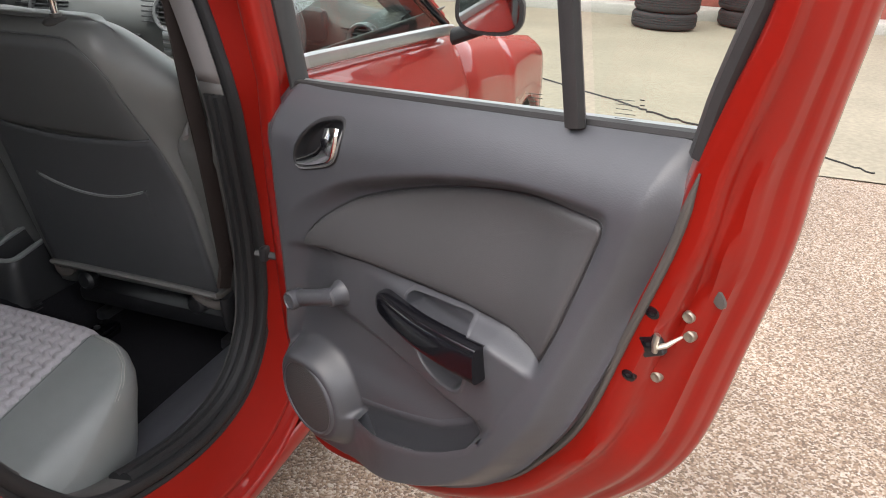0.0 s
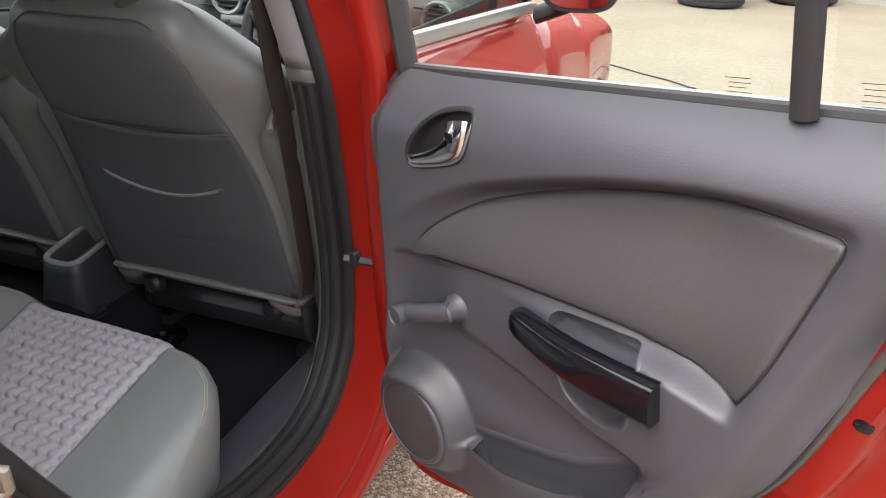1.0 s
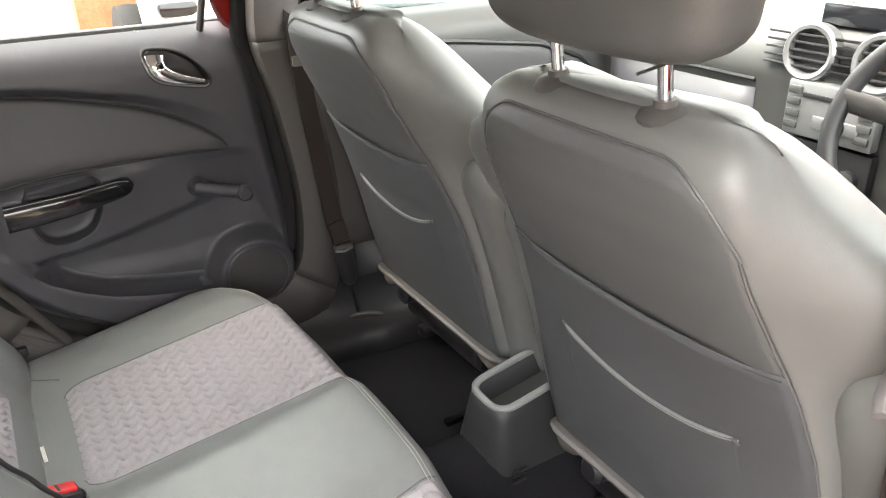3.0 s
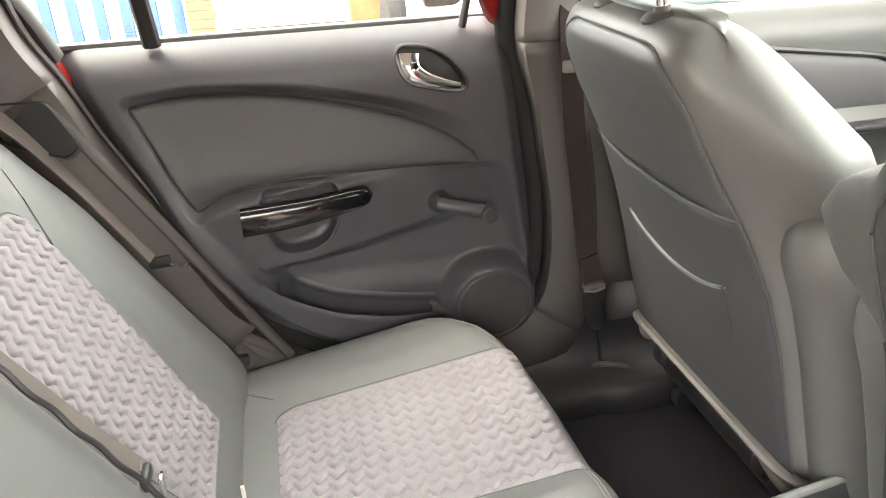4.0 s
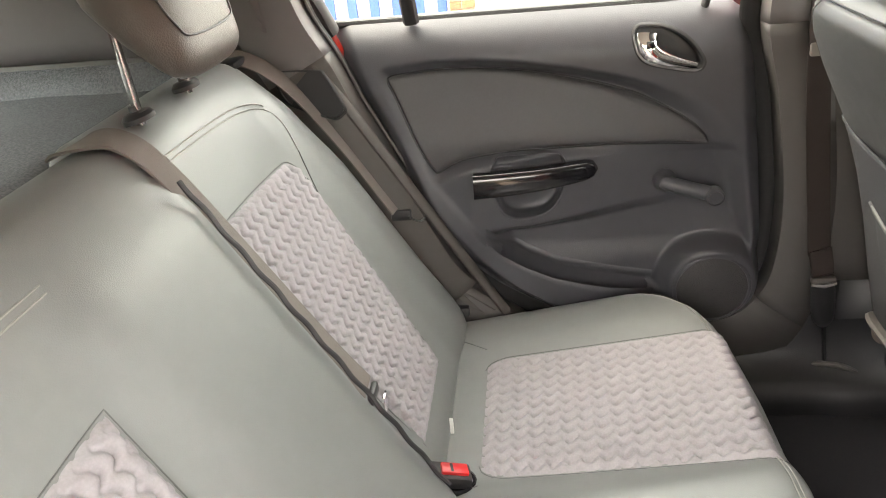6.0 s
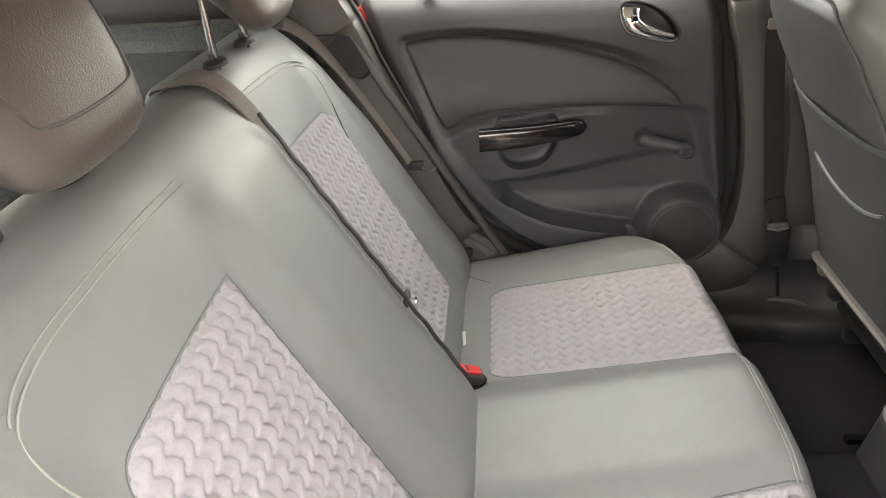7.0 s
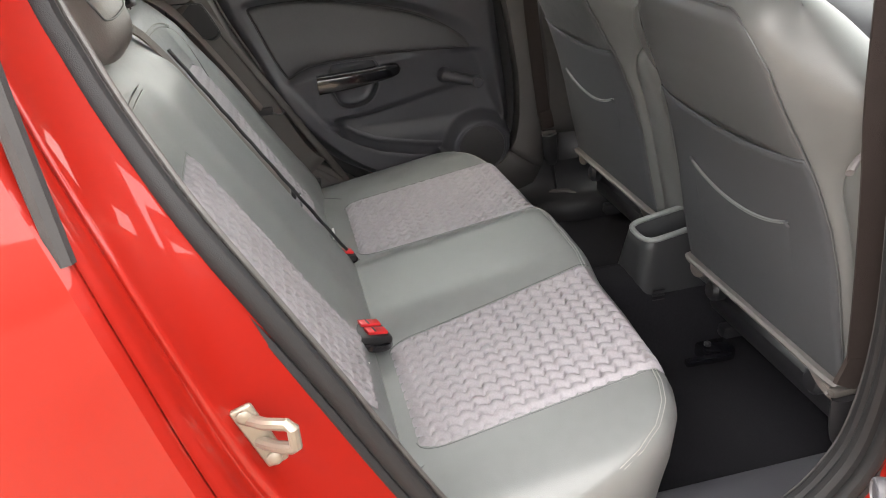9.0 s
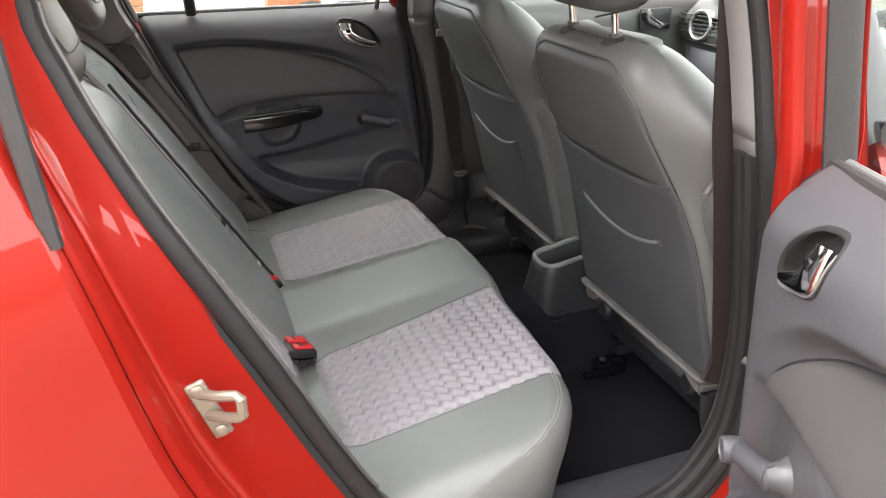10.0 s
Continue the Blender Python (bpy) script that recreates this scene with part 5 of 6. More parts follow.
for side in (1, -1):
    rows = []
    nv, nu = 190, 160
    for j in range(nv + 1):
        t = j / nv
        y = -0.632 + 0.424 * t
        r = 0.05
        cut = r * (1 - math.sqrt(max(0.0, 1 - (max(0.0, r - (y + 0.632)) / r) ** 2))) if y + 0.632 < r else 0
        lo, hi = patch_in(y) + cut * 0.6, 0.492 - 0.012 * t - cut * 0.6
        yy = min(y, -0.214 - 0.02 * 0)
        row = []
        for i in range(nu + 1):
            x = lo + (hi - lo) * i / nu
            e = min(x - lo, hi - x, y + 0.632, -0.208 - y)
            q = smooth(-0.001, 0.016, e)
            yf = along(x, FRONT_X, FRONT_Y)
            yc = yf - 0.040
            if y > yc:
                a = min((y - yc) / 0.040, 1.0) * 0.9
                z = cushion_z(x, yc) - 0.040 * (1 - math.cos(a * math.pi / 2))
                yy = yc + 0.040 * math.sin(a * math.pi / 2)
            else:
                z, yy = cushion_z(x, y), y
            row.append((side * x, yy, z - 0.0015 + q * (0.0015 + quilting(x, y))))
        rows.append(row)
    part("quilted_panel", mesh(rows, flip=side > 0), FABRIC, bench, "pale grey quilted fabric panel", sharp=80)
    rim = [(rows[j][0][0], rows[j][0][1], rows[j][0][2] + 0.0012) for j in range(nv, -1, -2)]
    rim += [rows[0][i] for i in range(0, nu + 1, 4)] + [(rows[j][-1][0], rows[j][-1][1], rows[j][-1][2] + 0.0012) for j in range(0, nv + 1, 2)]
    part("panel_seam", tube(rim, 0.0011, segs=6), LEATHER_DARK, bench)
    for xa, ya, xb, yb in ((0.52, -0.632, 0.60, -0.74), (0.17, -0.632, 0.13, -0.70)):
        pts = [(side * (xa + (xb - xa) * t), ya + (yb - ya) * t, cushion_z(xa + (xb - xa) * t, ya + (yb - ya) * t) + 0.0004) for t in np.linspace(0, 1, 8)]
        part("panel_seam", tube(pts, 0.0010, segs=6), LEATHER_DARK, bench)
front_line = [(x, along(abs(x), FRONT_X, FRONT_Y) - 0.030, cushion_z(x, along(abs(x), FRONT_X, FRONT_Y) - 0.04) - 0.0005) for x in np.linspace(-0.645, 0.645, 90)]
part("front_stitching", join(tube(front_line, 0.0008, segs=6), tube([(x, y + 0.007, z - 0.0032) for x, y, z in front_line], 0.0008, segs=6)), STITCH, bench, "pale double stitched front edge")

# backrest, split in two
BACK_Z = [0.44, 0.50, 0.56, 0.66, 0.81, 0.952, 1.035, 1.066, 1.086]
BACK_Y = [-0.690, -0.655, -0.677, -0.740, -0.828, -0.911, -0.958, -0.978, -1.000]
BACK_TOP = [(-1.000, 1.086), (-1.018, 1.094), (-1.045, 1.096), (-1.075, 1.088), (-1.092, 1.062), (-1.09, 1.0), (-1.04, 0.8), (-0.95, 0.6), (-0.88, 0.44)]


def back_swell(x):
    a = abs(x)
    return 0.020 * (1 - smooth(0.09, 0.19, a)) + 0.016 * smooth(0.48, 0.57, a)


def back_point(x, z, out=0.0):
    """A spot on the front of the backrest at height z, raised by out."""
    y = along(z, BACK_Z, BACK_Y) - (0.030 if x < -0.133 else 0.0)
    fade = smooth(1.08, 1.0, z) * smooth(0.46, 0.56, z)
    n = Vector((0, 0.86, 0.5))
    p = Vector((x, y, z)) + n * (back_swell(x) * fade + out)
    return p


def backrest(x0, x1, label):
    prof = [(y, z) for y, z in zip(BACK_Y, BACK_Z)]
    fine = [(p.x, p.y) for p in spline([(y, z, 0) for y, z in prof + BACK_TOP[1:]], 5)]
    fine = np.array(fine)
    tang = np.gradient(fine, axis=0)
    tang /= np.hypot(*tang.T)[:, None]
    nrm = np.stack([tang[:, 1], -tang[:, 0]], 1)
    rows = []
    w = x1 - x0
    ts = [0, 0.006, 0.016, 0.03, 0.045] + list(np.linspace(0.06, 0.94, 50)) + [0.955, 0.97, 0.984, 0.994, 1]
    outer_lo, outer_hi = x0 < -0.6, x1 > 0.6
    for t in ts:
        x = x0 + w * t
        row = []
        d0, d1 = x - x0, x1 - x
        for (y, z), n in zip(fine, nrm):
            sink = 0.0
            for d, outer in ((d0, outer_lo), (d1, outer_hi)):
                r = 0.05 if outer else 0.016
                q = min(0.995, max(0.0, 1 - d / r))
                sink += r * 0.75 * (1 - math.sqrt(1 - q * q))
            front = smooth(1.08, 1.0, z) * smooth(0.46, 0.56, z) * (1 if n[0] > 0 else 0)
            off = back_swell(x) * front - sink
            zz = z
            for d, outer in ((d0, outer_lo), (d1, outer_hi)):
                if outer:
                    k = max(0.0, 1 - d / 0.13)
                    zz -= 0.10 * k ** 2.4 * smooth(0.85, 1.08, z)
            row.append((x, y + n[0] * off - (0.030 if x1 < 0 else 0.0), zz + n[1] * off))
        rows.append(row)
    return part("backrest", mesh(rows, wrap=True, caps=True, flip=True), LEATHER, rear_seat, label, sharp=70)


backs = {-1: backrest(-0.660, -0.137, "grey vinyl rear backrest with pale quilted panel, narrow part"),
         1: backrest(-0.129, 0.660, "grey vinyl rear backrest with pale quilted panel, wide part")}
for side in (1, -1):
    ob = backs[side]
    rows, nv, nu = [], 190, 150
    for j in range(nv + 1):
        t = j / nv
        z = 0.565 + 0.390 * t
        row = []
        for i in range(nu + 1):
            s = i / nu
            lo, hi = 0.180 + 0.030 * (1 - t), 0.422 + 0.076 * t ** 0.7
            top = 0.012 * s * s
            zz = z - top * smooth(0.7, 1.0, t)
            k = smooth(0.86, 1.0, t) * max(0.0, (s - 0.86) / 0.14) ** 2
            x = lo + (hi - lo) * s - 0.010 * k
            zz -= 0.018 * k
            v = (zz - 0.565) * 1.16
            e = min(s, 1 - s) * (hi - lo)
            e = min(e, (1 - t) * 0.45, t * 0.45)
            q = smooth(-0.001, 0.016, e)
            p = back_point(side * x, zz, -0.0015 + q * (0.0025 + quilting(x, v)))
            row.append(p)
        rows.append(row)
    part("quilted_panel", mesh(rows, flip=side < 0), FABRIC, ob, "pale grey quilted fabric panel", sharp=80)
    rim = [rows[j][0] for j in range(0, nv + 1, 3)] + [rows[nv][i] for i in range(0, nu + 1, 3)] + [rows[j][nu] for j in range(nv, -1, -3)]
    part("panel_seam", tube([p + Vector((0, 0.0010, 0.0006)) for p in rim], 0.0010, segs=6), LEATHER_DARK, ob)
    seam = spline([back_point(side * x, z, 0.0006) for x, z in ((0.135, 1.046), (0.22, 1.046), (0.34, 1.043), (0.45, 1.036), (0.515, 1.018), (0.532, 0.985), (0.520, 0.94))], 6)
    part("top_stitching", join(tube(seam, 0.0011, segs=6), tube([p + Vector((0, -0.004, 0.008)) for p in seam[:26]], 0.0011, segs=6)), STITCH, ob, "pale double stitched top seam")
    dart = [back_point(side * x, z, 0.0006) for x, z in ((0.520, 0.94), (0.50, 0.90), (0.484, 0.87))]
    part("panel_seam", tube(dart, 0.0011, segs=6), LEATHER_DARK, ob)
    # headrest on two posts
    c = 0.305 * side
    rows = []
    lean = Matrix.Translation((c, -1.045, 1.098)) @ Matrix.Rotation(radians(10), 4, "X")
    for k in range(19):
        t = k / 18
        z = 0.026 + 0.227 * t
        w = along(t, [0, 0.04, 0.12, 0.3, 0.5, 0.8, 0.93, 1], [0.068, 0.094, 0.110, 0.124, 0.130, 0.124, 0.105, 0.06])
        d = along(t, [0, 0.04, 0.12, 0.3, 0.5, 0.8, 0.93, 1], [0.012, 0.022, 0.030, 0.044, 0.054, 0.050, 0.038, 0.018])
        yc = along(t, [0, 0.12, 0.3, 0.5, 1], [0.098, 0.094, 0.078, 0.060, 0.035])
        rows.append([(w * (abs(math.cos(a)) ** 0.62) * (1 if math.cos(a) > 0 else -1), yc + d * (abs(math.sin(a)) ** 0.8) * (1 if math.sin(a) > 0 else -1), z) for a in np.linspace(0, 2 * math.pi, 36, endpoint=False)])
    head = part("headrest", mesh(rows, lean, wrap=True, caps=True), HEADREST, ob, "dark brown-grey vinyl headrest", soft=1, sharp=80)
    T = [0, 0.04, 0.12, 0.3, 0.5, 0.8, 0.93, 1]

    def padded(x, z):
        t = (z - 0.026) / 0.227
        w, d = along(t, T, [0.068, 0.094, 0.110, 0.124, 0.130, 0.124, 0.105, 0.06]), along(t, T, [0.012, 0.022, 0.030, 0.044, 0.054, 0.050, 0.038, 0.018])
        yc = along(t, [0, 0.12, 0.3, 0.5, 1], [0.098, 0.094, 0.078, 0.060, 0.035])
        c = min(1.0, abs(x) / w) ** (1 / 0.62)
        return Vector((x, yc + d * max(0.0, 1 - c * c) ** 0.4 + 0.0006, z))

    face = spline([(-0.092, 0, 0.215), (-0.097, 0, 0.15), (-0.088, 0, 0.095), (-0.06, 0, 0.078), (0.06, 0, 0.078), (0.088, 0, 0.095), (0.097, 0, 0.15), (0.092, 0, 0.215)], 7)
    part("headrest_seam", tube([lean @ padded(p.x, p.z) for p in face], 0.0016, segs=6), LEATHER_DARK, ob)
    for dx in (-0.077, 0.077):
        part("headrest_post", tube([lean @ Vector((dx, 0.012, -0.01)), lean @ Vector((dx, 0.030, 0.12))], 0.0062, segs=12), CHROME, ob, "chrome headrest post")
        part("headrest_collar", turned([(0.024, 0.0), (0.024, 0.006), (0.019, 0.011), (0.009, 0.013), (0.008, 0.02), (0.001, 0.02)], lean @ Matrix.Translation((dx, 0.012, -0.004)) @ Matrix.Diagonal((1.15, 0.8, 1, 1)), 20), TRIM_DARK, ob, "dark plastic post collar")
    # release catch near the outer shoulder
    part("release_catch", block((side * 0.60, -1.045, 1.082), (0.07, 0.035, 0.014), 0.005), TRIM_DARK, ob, "dark backrest release catch")
    part("isofix_tag", block((side * 0.28, -0.678, 0.545), (0.004, 0.006, 0.03), 0.001), WHITE_STEEL, ob, "small white tag")

# belts of the rear seats
def webbing(ob, points, normal, mat, width=0.040):
    return part("webbing", strap(spline(points, 8), width, normal), mat, ob)


centre_belt = thing("seat_belt", (-0.13, -0.9, 0.73), "grey centre seat belt running down the backrest split", "seat belt", "seat belts")
webbing(centre_belt, [(-0.118, -1.085, 1.09), (-0.118, -1.045, 1.106), (-0.122, -1.005, 1.103), (-0.128, -0.965, 1.062), (-0.130, -0.90, 0.957), (-0.132, -0.81, 0.806), (-0.135, -0.765, 0.735)], (0, 0.86, 0.5), WEBBING_GREY, 0.046)
part("tongue_sleeve", block((-0.131, -0.757, 0.728), (0.036, 0.010, 0.018), 0.004), TRIM_DARK, centre_belt, "black plastic sleeve")
part("tongue", block((-0.137, -0.744, 0.708), (0.020, 0.004, 0.026), 0.001), CHROME, centre_belt, "bright steel tongue")
part("split_edge", tube([(-0.106 + 0.0022 * math.sin(55 * t), -0.938 + 0.275 * t, 1.056 - 0.47 * t) for t in np.linspace(0, 1, 90)], 0.0036), TRIM_DARK, rear_seat, "dark edge of the backrest split")
for side in (1, -1):
    ob = thing("seat_belt", (side * 0.66, -0.75, 0.52), "grey outer rear seat belt beside the backrest", "seat belt", "seat belts")
    webbing(ob, [(side * 0.605, -1.09, 1.092), (side * 0.622, -1.02, 1.078), (side * 0.645, -0.955, 1.012), (side * 0.654, -0.88, 0.90), (side * 0.656, -0.80, 0.765)], (-side * 0.35, 0.80, 0.5), WEBBING_GREY, 0.034)
    webbing(ob, [(side * 0.668, -0.785, 0.745), (side * 0.672, -0.74, 0.65), (side * 0.668, -0.695, 0.535)], (-side, 0.3, 0.1), WEBBING_GREY, 0.04)
    part("tongue_sleeve", block((side * 0.662, -0.792, 0.752), (0.014, 0.04, 0.022), 0.004), TRIM_DARK, ob, "black plastic sleeve")
    part("tongue", tube(spline([(side * 0.655, -0.775, 0.748), (side * 0.650, -0.755, 0.742), (side * 0.650, -0.742, 0.750)], 5), 0.005, flat=0.4), CHROME, ob, "bright steel tongue")
    part("anchor", block((side * 0.655, -0.70, 0.532), (0.02, 0.055, 0.022), 0.005), TRIM_DARK, ob, "black belt anchor")


def buckle(x, y, z, turn, double):
    ob = thing("belt_buckle", (x, y, z - 0.03), "black belt buckle with red press button" if not double else "black double belt buckle with two red buttons", "belt buckle", "rear belt buckles")
    m = Matrix.Translation((x, y, z)) @ Matrix.Rotation(radians(turn), 4, "Z") @ Matrix.Rotation(radians(-18), 4, "X")
    part("pocket", turned([(0.058, -0.016), (0.055, -0.006), (0.049, -0.004), (0.043, -0.008), (0.001, -0.012)], m @ Matrix.Diagonal((0.86 if double else 0.62, 0.86, 1, 1)), 28), PIANO, ob, "black moulded buckle pocket")
    part("body", block((0, 0, -0.004), (0.072 if double else 0.040, 0.068, 0.026), 0.006, m), TRIM_DARK, ob)
    for dx in ((-0.0155, 0.0155) if double else (0.0,)):
        part("button", block((dx, 0.006, 0.0105), (0.0225, 0.042, 0.007), 0.002, m), BUCKLE_RED, ob, "red press button")
        part("slot", block((dx, 0.001, 0.0126), (0.018, 0.005, 0.004), 0.001, m), TRIM_DARK, ob)
    return ob


buckle(0.180, -0.662, 0.556, 16, True)
buckle(-0.178, -0.674, 0.538, 14, False)


# ---- front seats ----
def front_seat(side, label):
    cx, dy = 0.337 * side, 0.0 if side > 0 else 0.025
    ob = thing("front_seat", (cx, 0.3, 0.33), label, "car seat", "front seats")
    Z = [0.46, 0.50, 0.56, 0.66, 0.76, 0.84, 0.92, 0.98, 1.04, 1.09, 1.125, 1.150, 1.165, 1.172]
    RY = [0.072, 0.062, 0.046, 0.020, -0.004, -0.028, -0.060, -0.092, -0.124, -0.146, -0.156, -0.150, -0.136, -0.115]
    RW = [0.235, 0.240, 0.244, 0.242, 0.238, 0.230, 0.216, 0.202, 0.190, 0.184, 0.178, 0.168, 0.152, 0.122]
    WW = [0.250, 0.252, 0.254, 0.252, 0.248, 0.244, 0.246, 0.282, 0.286, 0.236, 0.200, 0.178, 0.158, 0.126]
    FY = [0.20, 0.20, 0.19, 0.165, 0.14, 0.12, 0.095, 0.070, 0.040, 0.005, -0.02, -0.045, -0.065, -0.09]

    def spot(zk, arr):
        return along(zk, Z, arr)

    rows = []
    for zk in list(np.linspace(0.548, 1.10, 30)) + [1.115, 1.13, 1.142, 1.152, 1.160, 1.166, 1.170, 1.172]:
        ry, rw, ww, fy = spot(zk, RY), spot(zk, RW), spot(zk, WW), spot(zk, FY)
        # the driver's inner wing is fuller and sits further back
        full = smooth(0.86, 1.0, zk) * smooth(1.13, 1.08, zk) if side > 0 else 0.0
        inner = [(rw * 0.55, ry + 0.001), (rw * 0.86, ry + 0.006), (rw + 0.010 * full, ry + 0.020 - 0.006 * full), (rw + (ww - rw) * (0.55 + 0.2 * full) + 0.008 * full, ry + 0.055 - 0.027 * full), (ww + 0.020 * full, ry + (fy - ry) * (0.62 - 0.22 * full)),
                 (ww - 0.012 + 0.010 * full, fy - 0.004), (ww - 0.045, fy + 0.012), (ww * 0.62, fy - 0.030)]
        half = [(0, ry), (rw * 0.55, ry + 0.001), (rw * 0.86, ry + 0.006), (rw, ry + 0.020), (rw + (ww - rw) * 0.55, ry + 0.055), (ww, ry + (fy - ry) * 0.62), (ww - 0.012, fy - 0.004), (ww - 0.045, fy + 0.012), (ww * 0.62, fy - 0.030), (0, fy - 0.040)]
        loop = [Vector((x, y, 0)) for x, y in half] + [Vector((-x, y, 0)) for x, y in inner[::-1]]
        rows.append([(cx + p.x, p.y, zk) for p in spline(loop, 3, closed=True)])
    mid = Vector((cx, sum(p[1] for p in rows[-1]) / len(rows[-1]), 0))
    for k, z in ((0.93, 1.1755), (0.80, 1.178), (0.5, 1.180), (0.05, 1.181)):
        rows.append([(mid.x + (p[0] - mid.x) * k, mid.y + (p[1] - mid.y) * k, z) for p in rows[-1 if k == 0.93 else -1]])
    part("backrest", mesh(rows, wrap=True, caps=True), FRONT_VINYL, ob, "grey vinyl seat back with wide side bolsters", sharp=80)

    def rear(u, zk, out=0.0):
        """A spot on the rear face; u from -1 to 1 across."""
        rw, ry = spot(zk, RW), spot(zk, RY)
        y = ry + 0.012 * abs(u) ** 4
        return Vector((cx + rw * u, y - out, zk))

    # upper rear cover and lower map-pocket cover
    def crown(u):
        return 1.146 - 0.075 * max(0.0, (abs(u) - 0.55) / 0.42) ** 3

    rows = [[rear(u, 0.938 + (crown(u) - 0.938) * t, 0.0012 + 0.003 * smooth(1, 0.85, abs(u)) * smooth(1.0, 0.9, t)) for u in np.linspace(-0.97, 0.97, 34)] for t in np.linspace(0, 1, 26)]
    part("rear_cover", mesh(rows), LEATHER_DARK, ob, "dark grey vinyl rear cover", thick=0.003, offset=-1)
    rows = []
    for zk in np.linspace(0.550, 0.948, 24):
        rows.append([rear(u, zk - 0.018 * (1 - u * u) * smooth(0.88, 0.948, zk), 0.0045 + 0.0035 * math.cos(u * math.pi / 2) ** 0.5 * smooth(0.56, 0.65, zk)) for u in np.linspace(-0.97, 0.97, 28)])
    part("lower_cover", mesh(rows), PANEL_CLOTH, ob, "dark cloth lower rear cover", thick=0.003)
    u = np.linspace(-0.62, 0.62, 30)
    pocket = [rear(v, 0.785 + 0.034 * abs(v / 0.62) ** 2.0, 0.0095) for v in u]
    rows = [[p + Vector((0, 0.004, 0.004)) for p in pocket], [p + Vector((0, -0.003, 0.001)) for p in pocket]]
    for d, o in ((-0.012, 0.003), (-0.04, 0.002), (-0.09, 0.0), (-0.13, -0.003), (-0.16, -0.008)):
        rows.append([rear(v, 0.785 + 0.034 * abs(v / 0.62) ** 2.0 + d, 0.0095 + o * (1 - (v / 0.62) ** 6) - 0.0035 * (v / 0.62) ** 6) for v in u])
    part("map_pocket", mesh(rows, flip=True), PANEL_CLOTH, ob, "dark cloth map pocket", thick=0.001)
    part("pocket_piping", tube(pocket, 0.0032, segs=8, taper=[0.4, 0.8] + [1] * 26 + [0.8, 0.4]), LEATHER, ob, "pale grey pocket piping")
    for s in (-1, 1):
        part("side_seam", tube([rear(0.968 * s, z, 0.002) for z in np.linspace(0.56, 1.07, 30)], 0.0016, segs=6), LEATHER_DARK, ob)
    part("cross_seam", tube([rear(v, 0.944 - 0.017 * (1 - v * v), 0.0055) for v in np.linspace(-0.95, 0.95, 24)], 0.0012, segs=6), SEAM, ob)
    part("top_seam", tube([rear(v, crown(v), 0.0015) for v in np.linspace(-0.97, 0.97, 40)], 0.0014, segs=6), LEATHER_DARK, ob)
    part("lower_rail", tube(spline([(cx - 0.245, 0.085, 0.535), (cx - 0.22, 0.052, 0.548), (cx - 0.12, 0.044, 0.556), (cx + 0.12, 0.044, 0.556), (cx + 0.22, 0.052, 0.548), (cx + 0.245, 0.085, 0.535)], 6), 0.019, segs=10, flat=0.45, up=(0, 0.3, 1)), RAIL, ob, "mid grey plastic lower trim rail")
    for sx in (-1, 1):
        hook = spline([(cx + sx * 0.175, 0.048, 0.545), (cx + sx * 0.195, 0.052, 0.528), (cx + sx * 0.225, 0.058, 0.519), (cx + sx * 0.252, 0.075, 0.528), (cx + sx * 0.262, 0.10, 0.55)], 5)
        part("rail_hook", tube(hook, 0.013, segs=10, flat=0.55, up=(0, 1, 0.2)), WEBBING_GREY, ob, "pale plastic rail end")
        part("recliner", turned([(0.024, 0.0), (0.024, 0.02), (0.016, 0.028), (0.001, 0.03)], axis_to((cx + sx * 0.16, 0.085, 0.50), (0, -1, 0.1)), 16), TRIM_DARK, ob, "dark recliner joint")
    # lumbar bolsters below the shoulder wings
    for sx in (-1, 1):
        rows = []
        for z in list(np.linspace(0.47, 0.90, 16)) + [0.92, 0.94, 0.955, 0.966, 0.973, 0.977]:
            k = math.sqrt(max(0.01, 1 - (max(0.0, z - 0.895) / 0.083) ** 2))
            y0 = spot(z, RY) + 0.026 + 0.02 * (1 - k)
            k *= 1.0 if side > 0 or sx > 0 else 0.25 + 0.75 * smooth(0.50, 0.66, z)
            rows.append([(cx + sx * (0.250 + 0.010 * smooth(0.5, 0.8, z)) + 0.054 * k * abs(math.cos(a)) ** 0.7 * (1 if math.cos(a) > 0 else -1), y0 + 0.085 + 0.085 * k * abs(math.sin(a)) ** 0.8 * (1 if math.sin(a) > 0 else -1), z) for a in np.linspace(0, 2 * math.pi, 28, endpoint=False)])
        part("lumbar_bolster", mesh(rows, wrap=True, caps=True), FRONT_VINYL, ob, "grey vinyl lumbar side bolster", sharp=80)
    # cushion, base and rails
    rows = []
    for x in np.linspace(-0.26, 0.26, 27):
        q = min(0.97, max(0.0, (abs(x) - 0.20) / 0.06))
        drop = 0.05 * (1 - math.sqrt(1 - q * q))
        row = [(cx + x, 0.17, 0.44)]
        for t in np.linspace(0, 1, 16):
            y = 0.17 + 0.43 * t
            z = 0.545 + 0.05 * t + 0.034 * smooth(0.12, 0.2, abs(x)) - drop - 0.045 * max(0, (t - 0.85) / 0.15) ** 2
            row.append((cx + x, y, z))
        row.append((cx + x, 0.605, 0.44))
        rows.append(row)
    part("seat_cushion", mesh(rows), FRONT_VINYL, ob, "grey vinyl seat cushion", sharp=70)
    part("seat_pan", block((cx, 0.34, 0.43), (0.48, 0.46, 0.05), 0.015), TRIM_DARK, ob, "black seat pan")
    for dx in (-0.19, 0.19):
        part("seat_rail", block((cx + dx, 0.38, 0.365), (0.03, 0.52, 0.03), 0.006), TRIM_DARK, ob, "dark seat rail")
        if dx * side > 0:
            continue
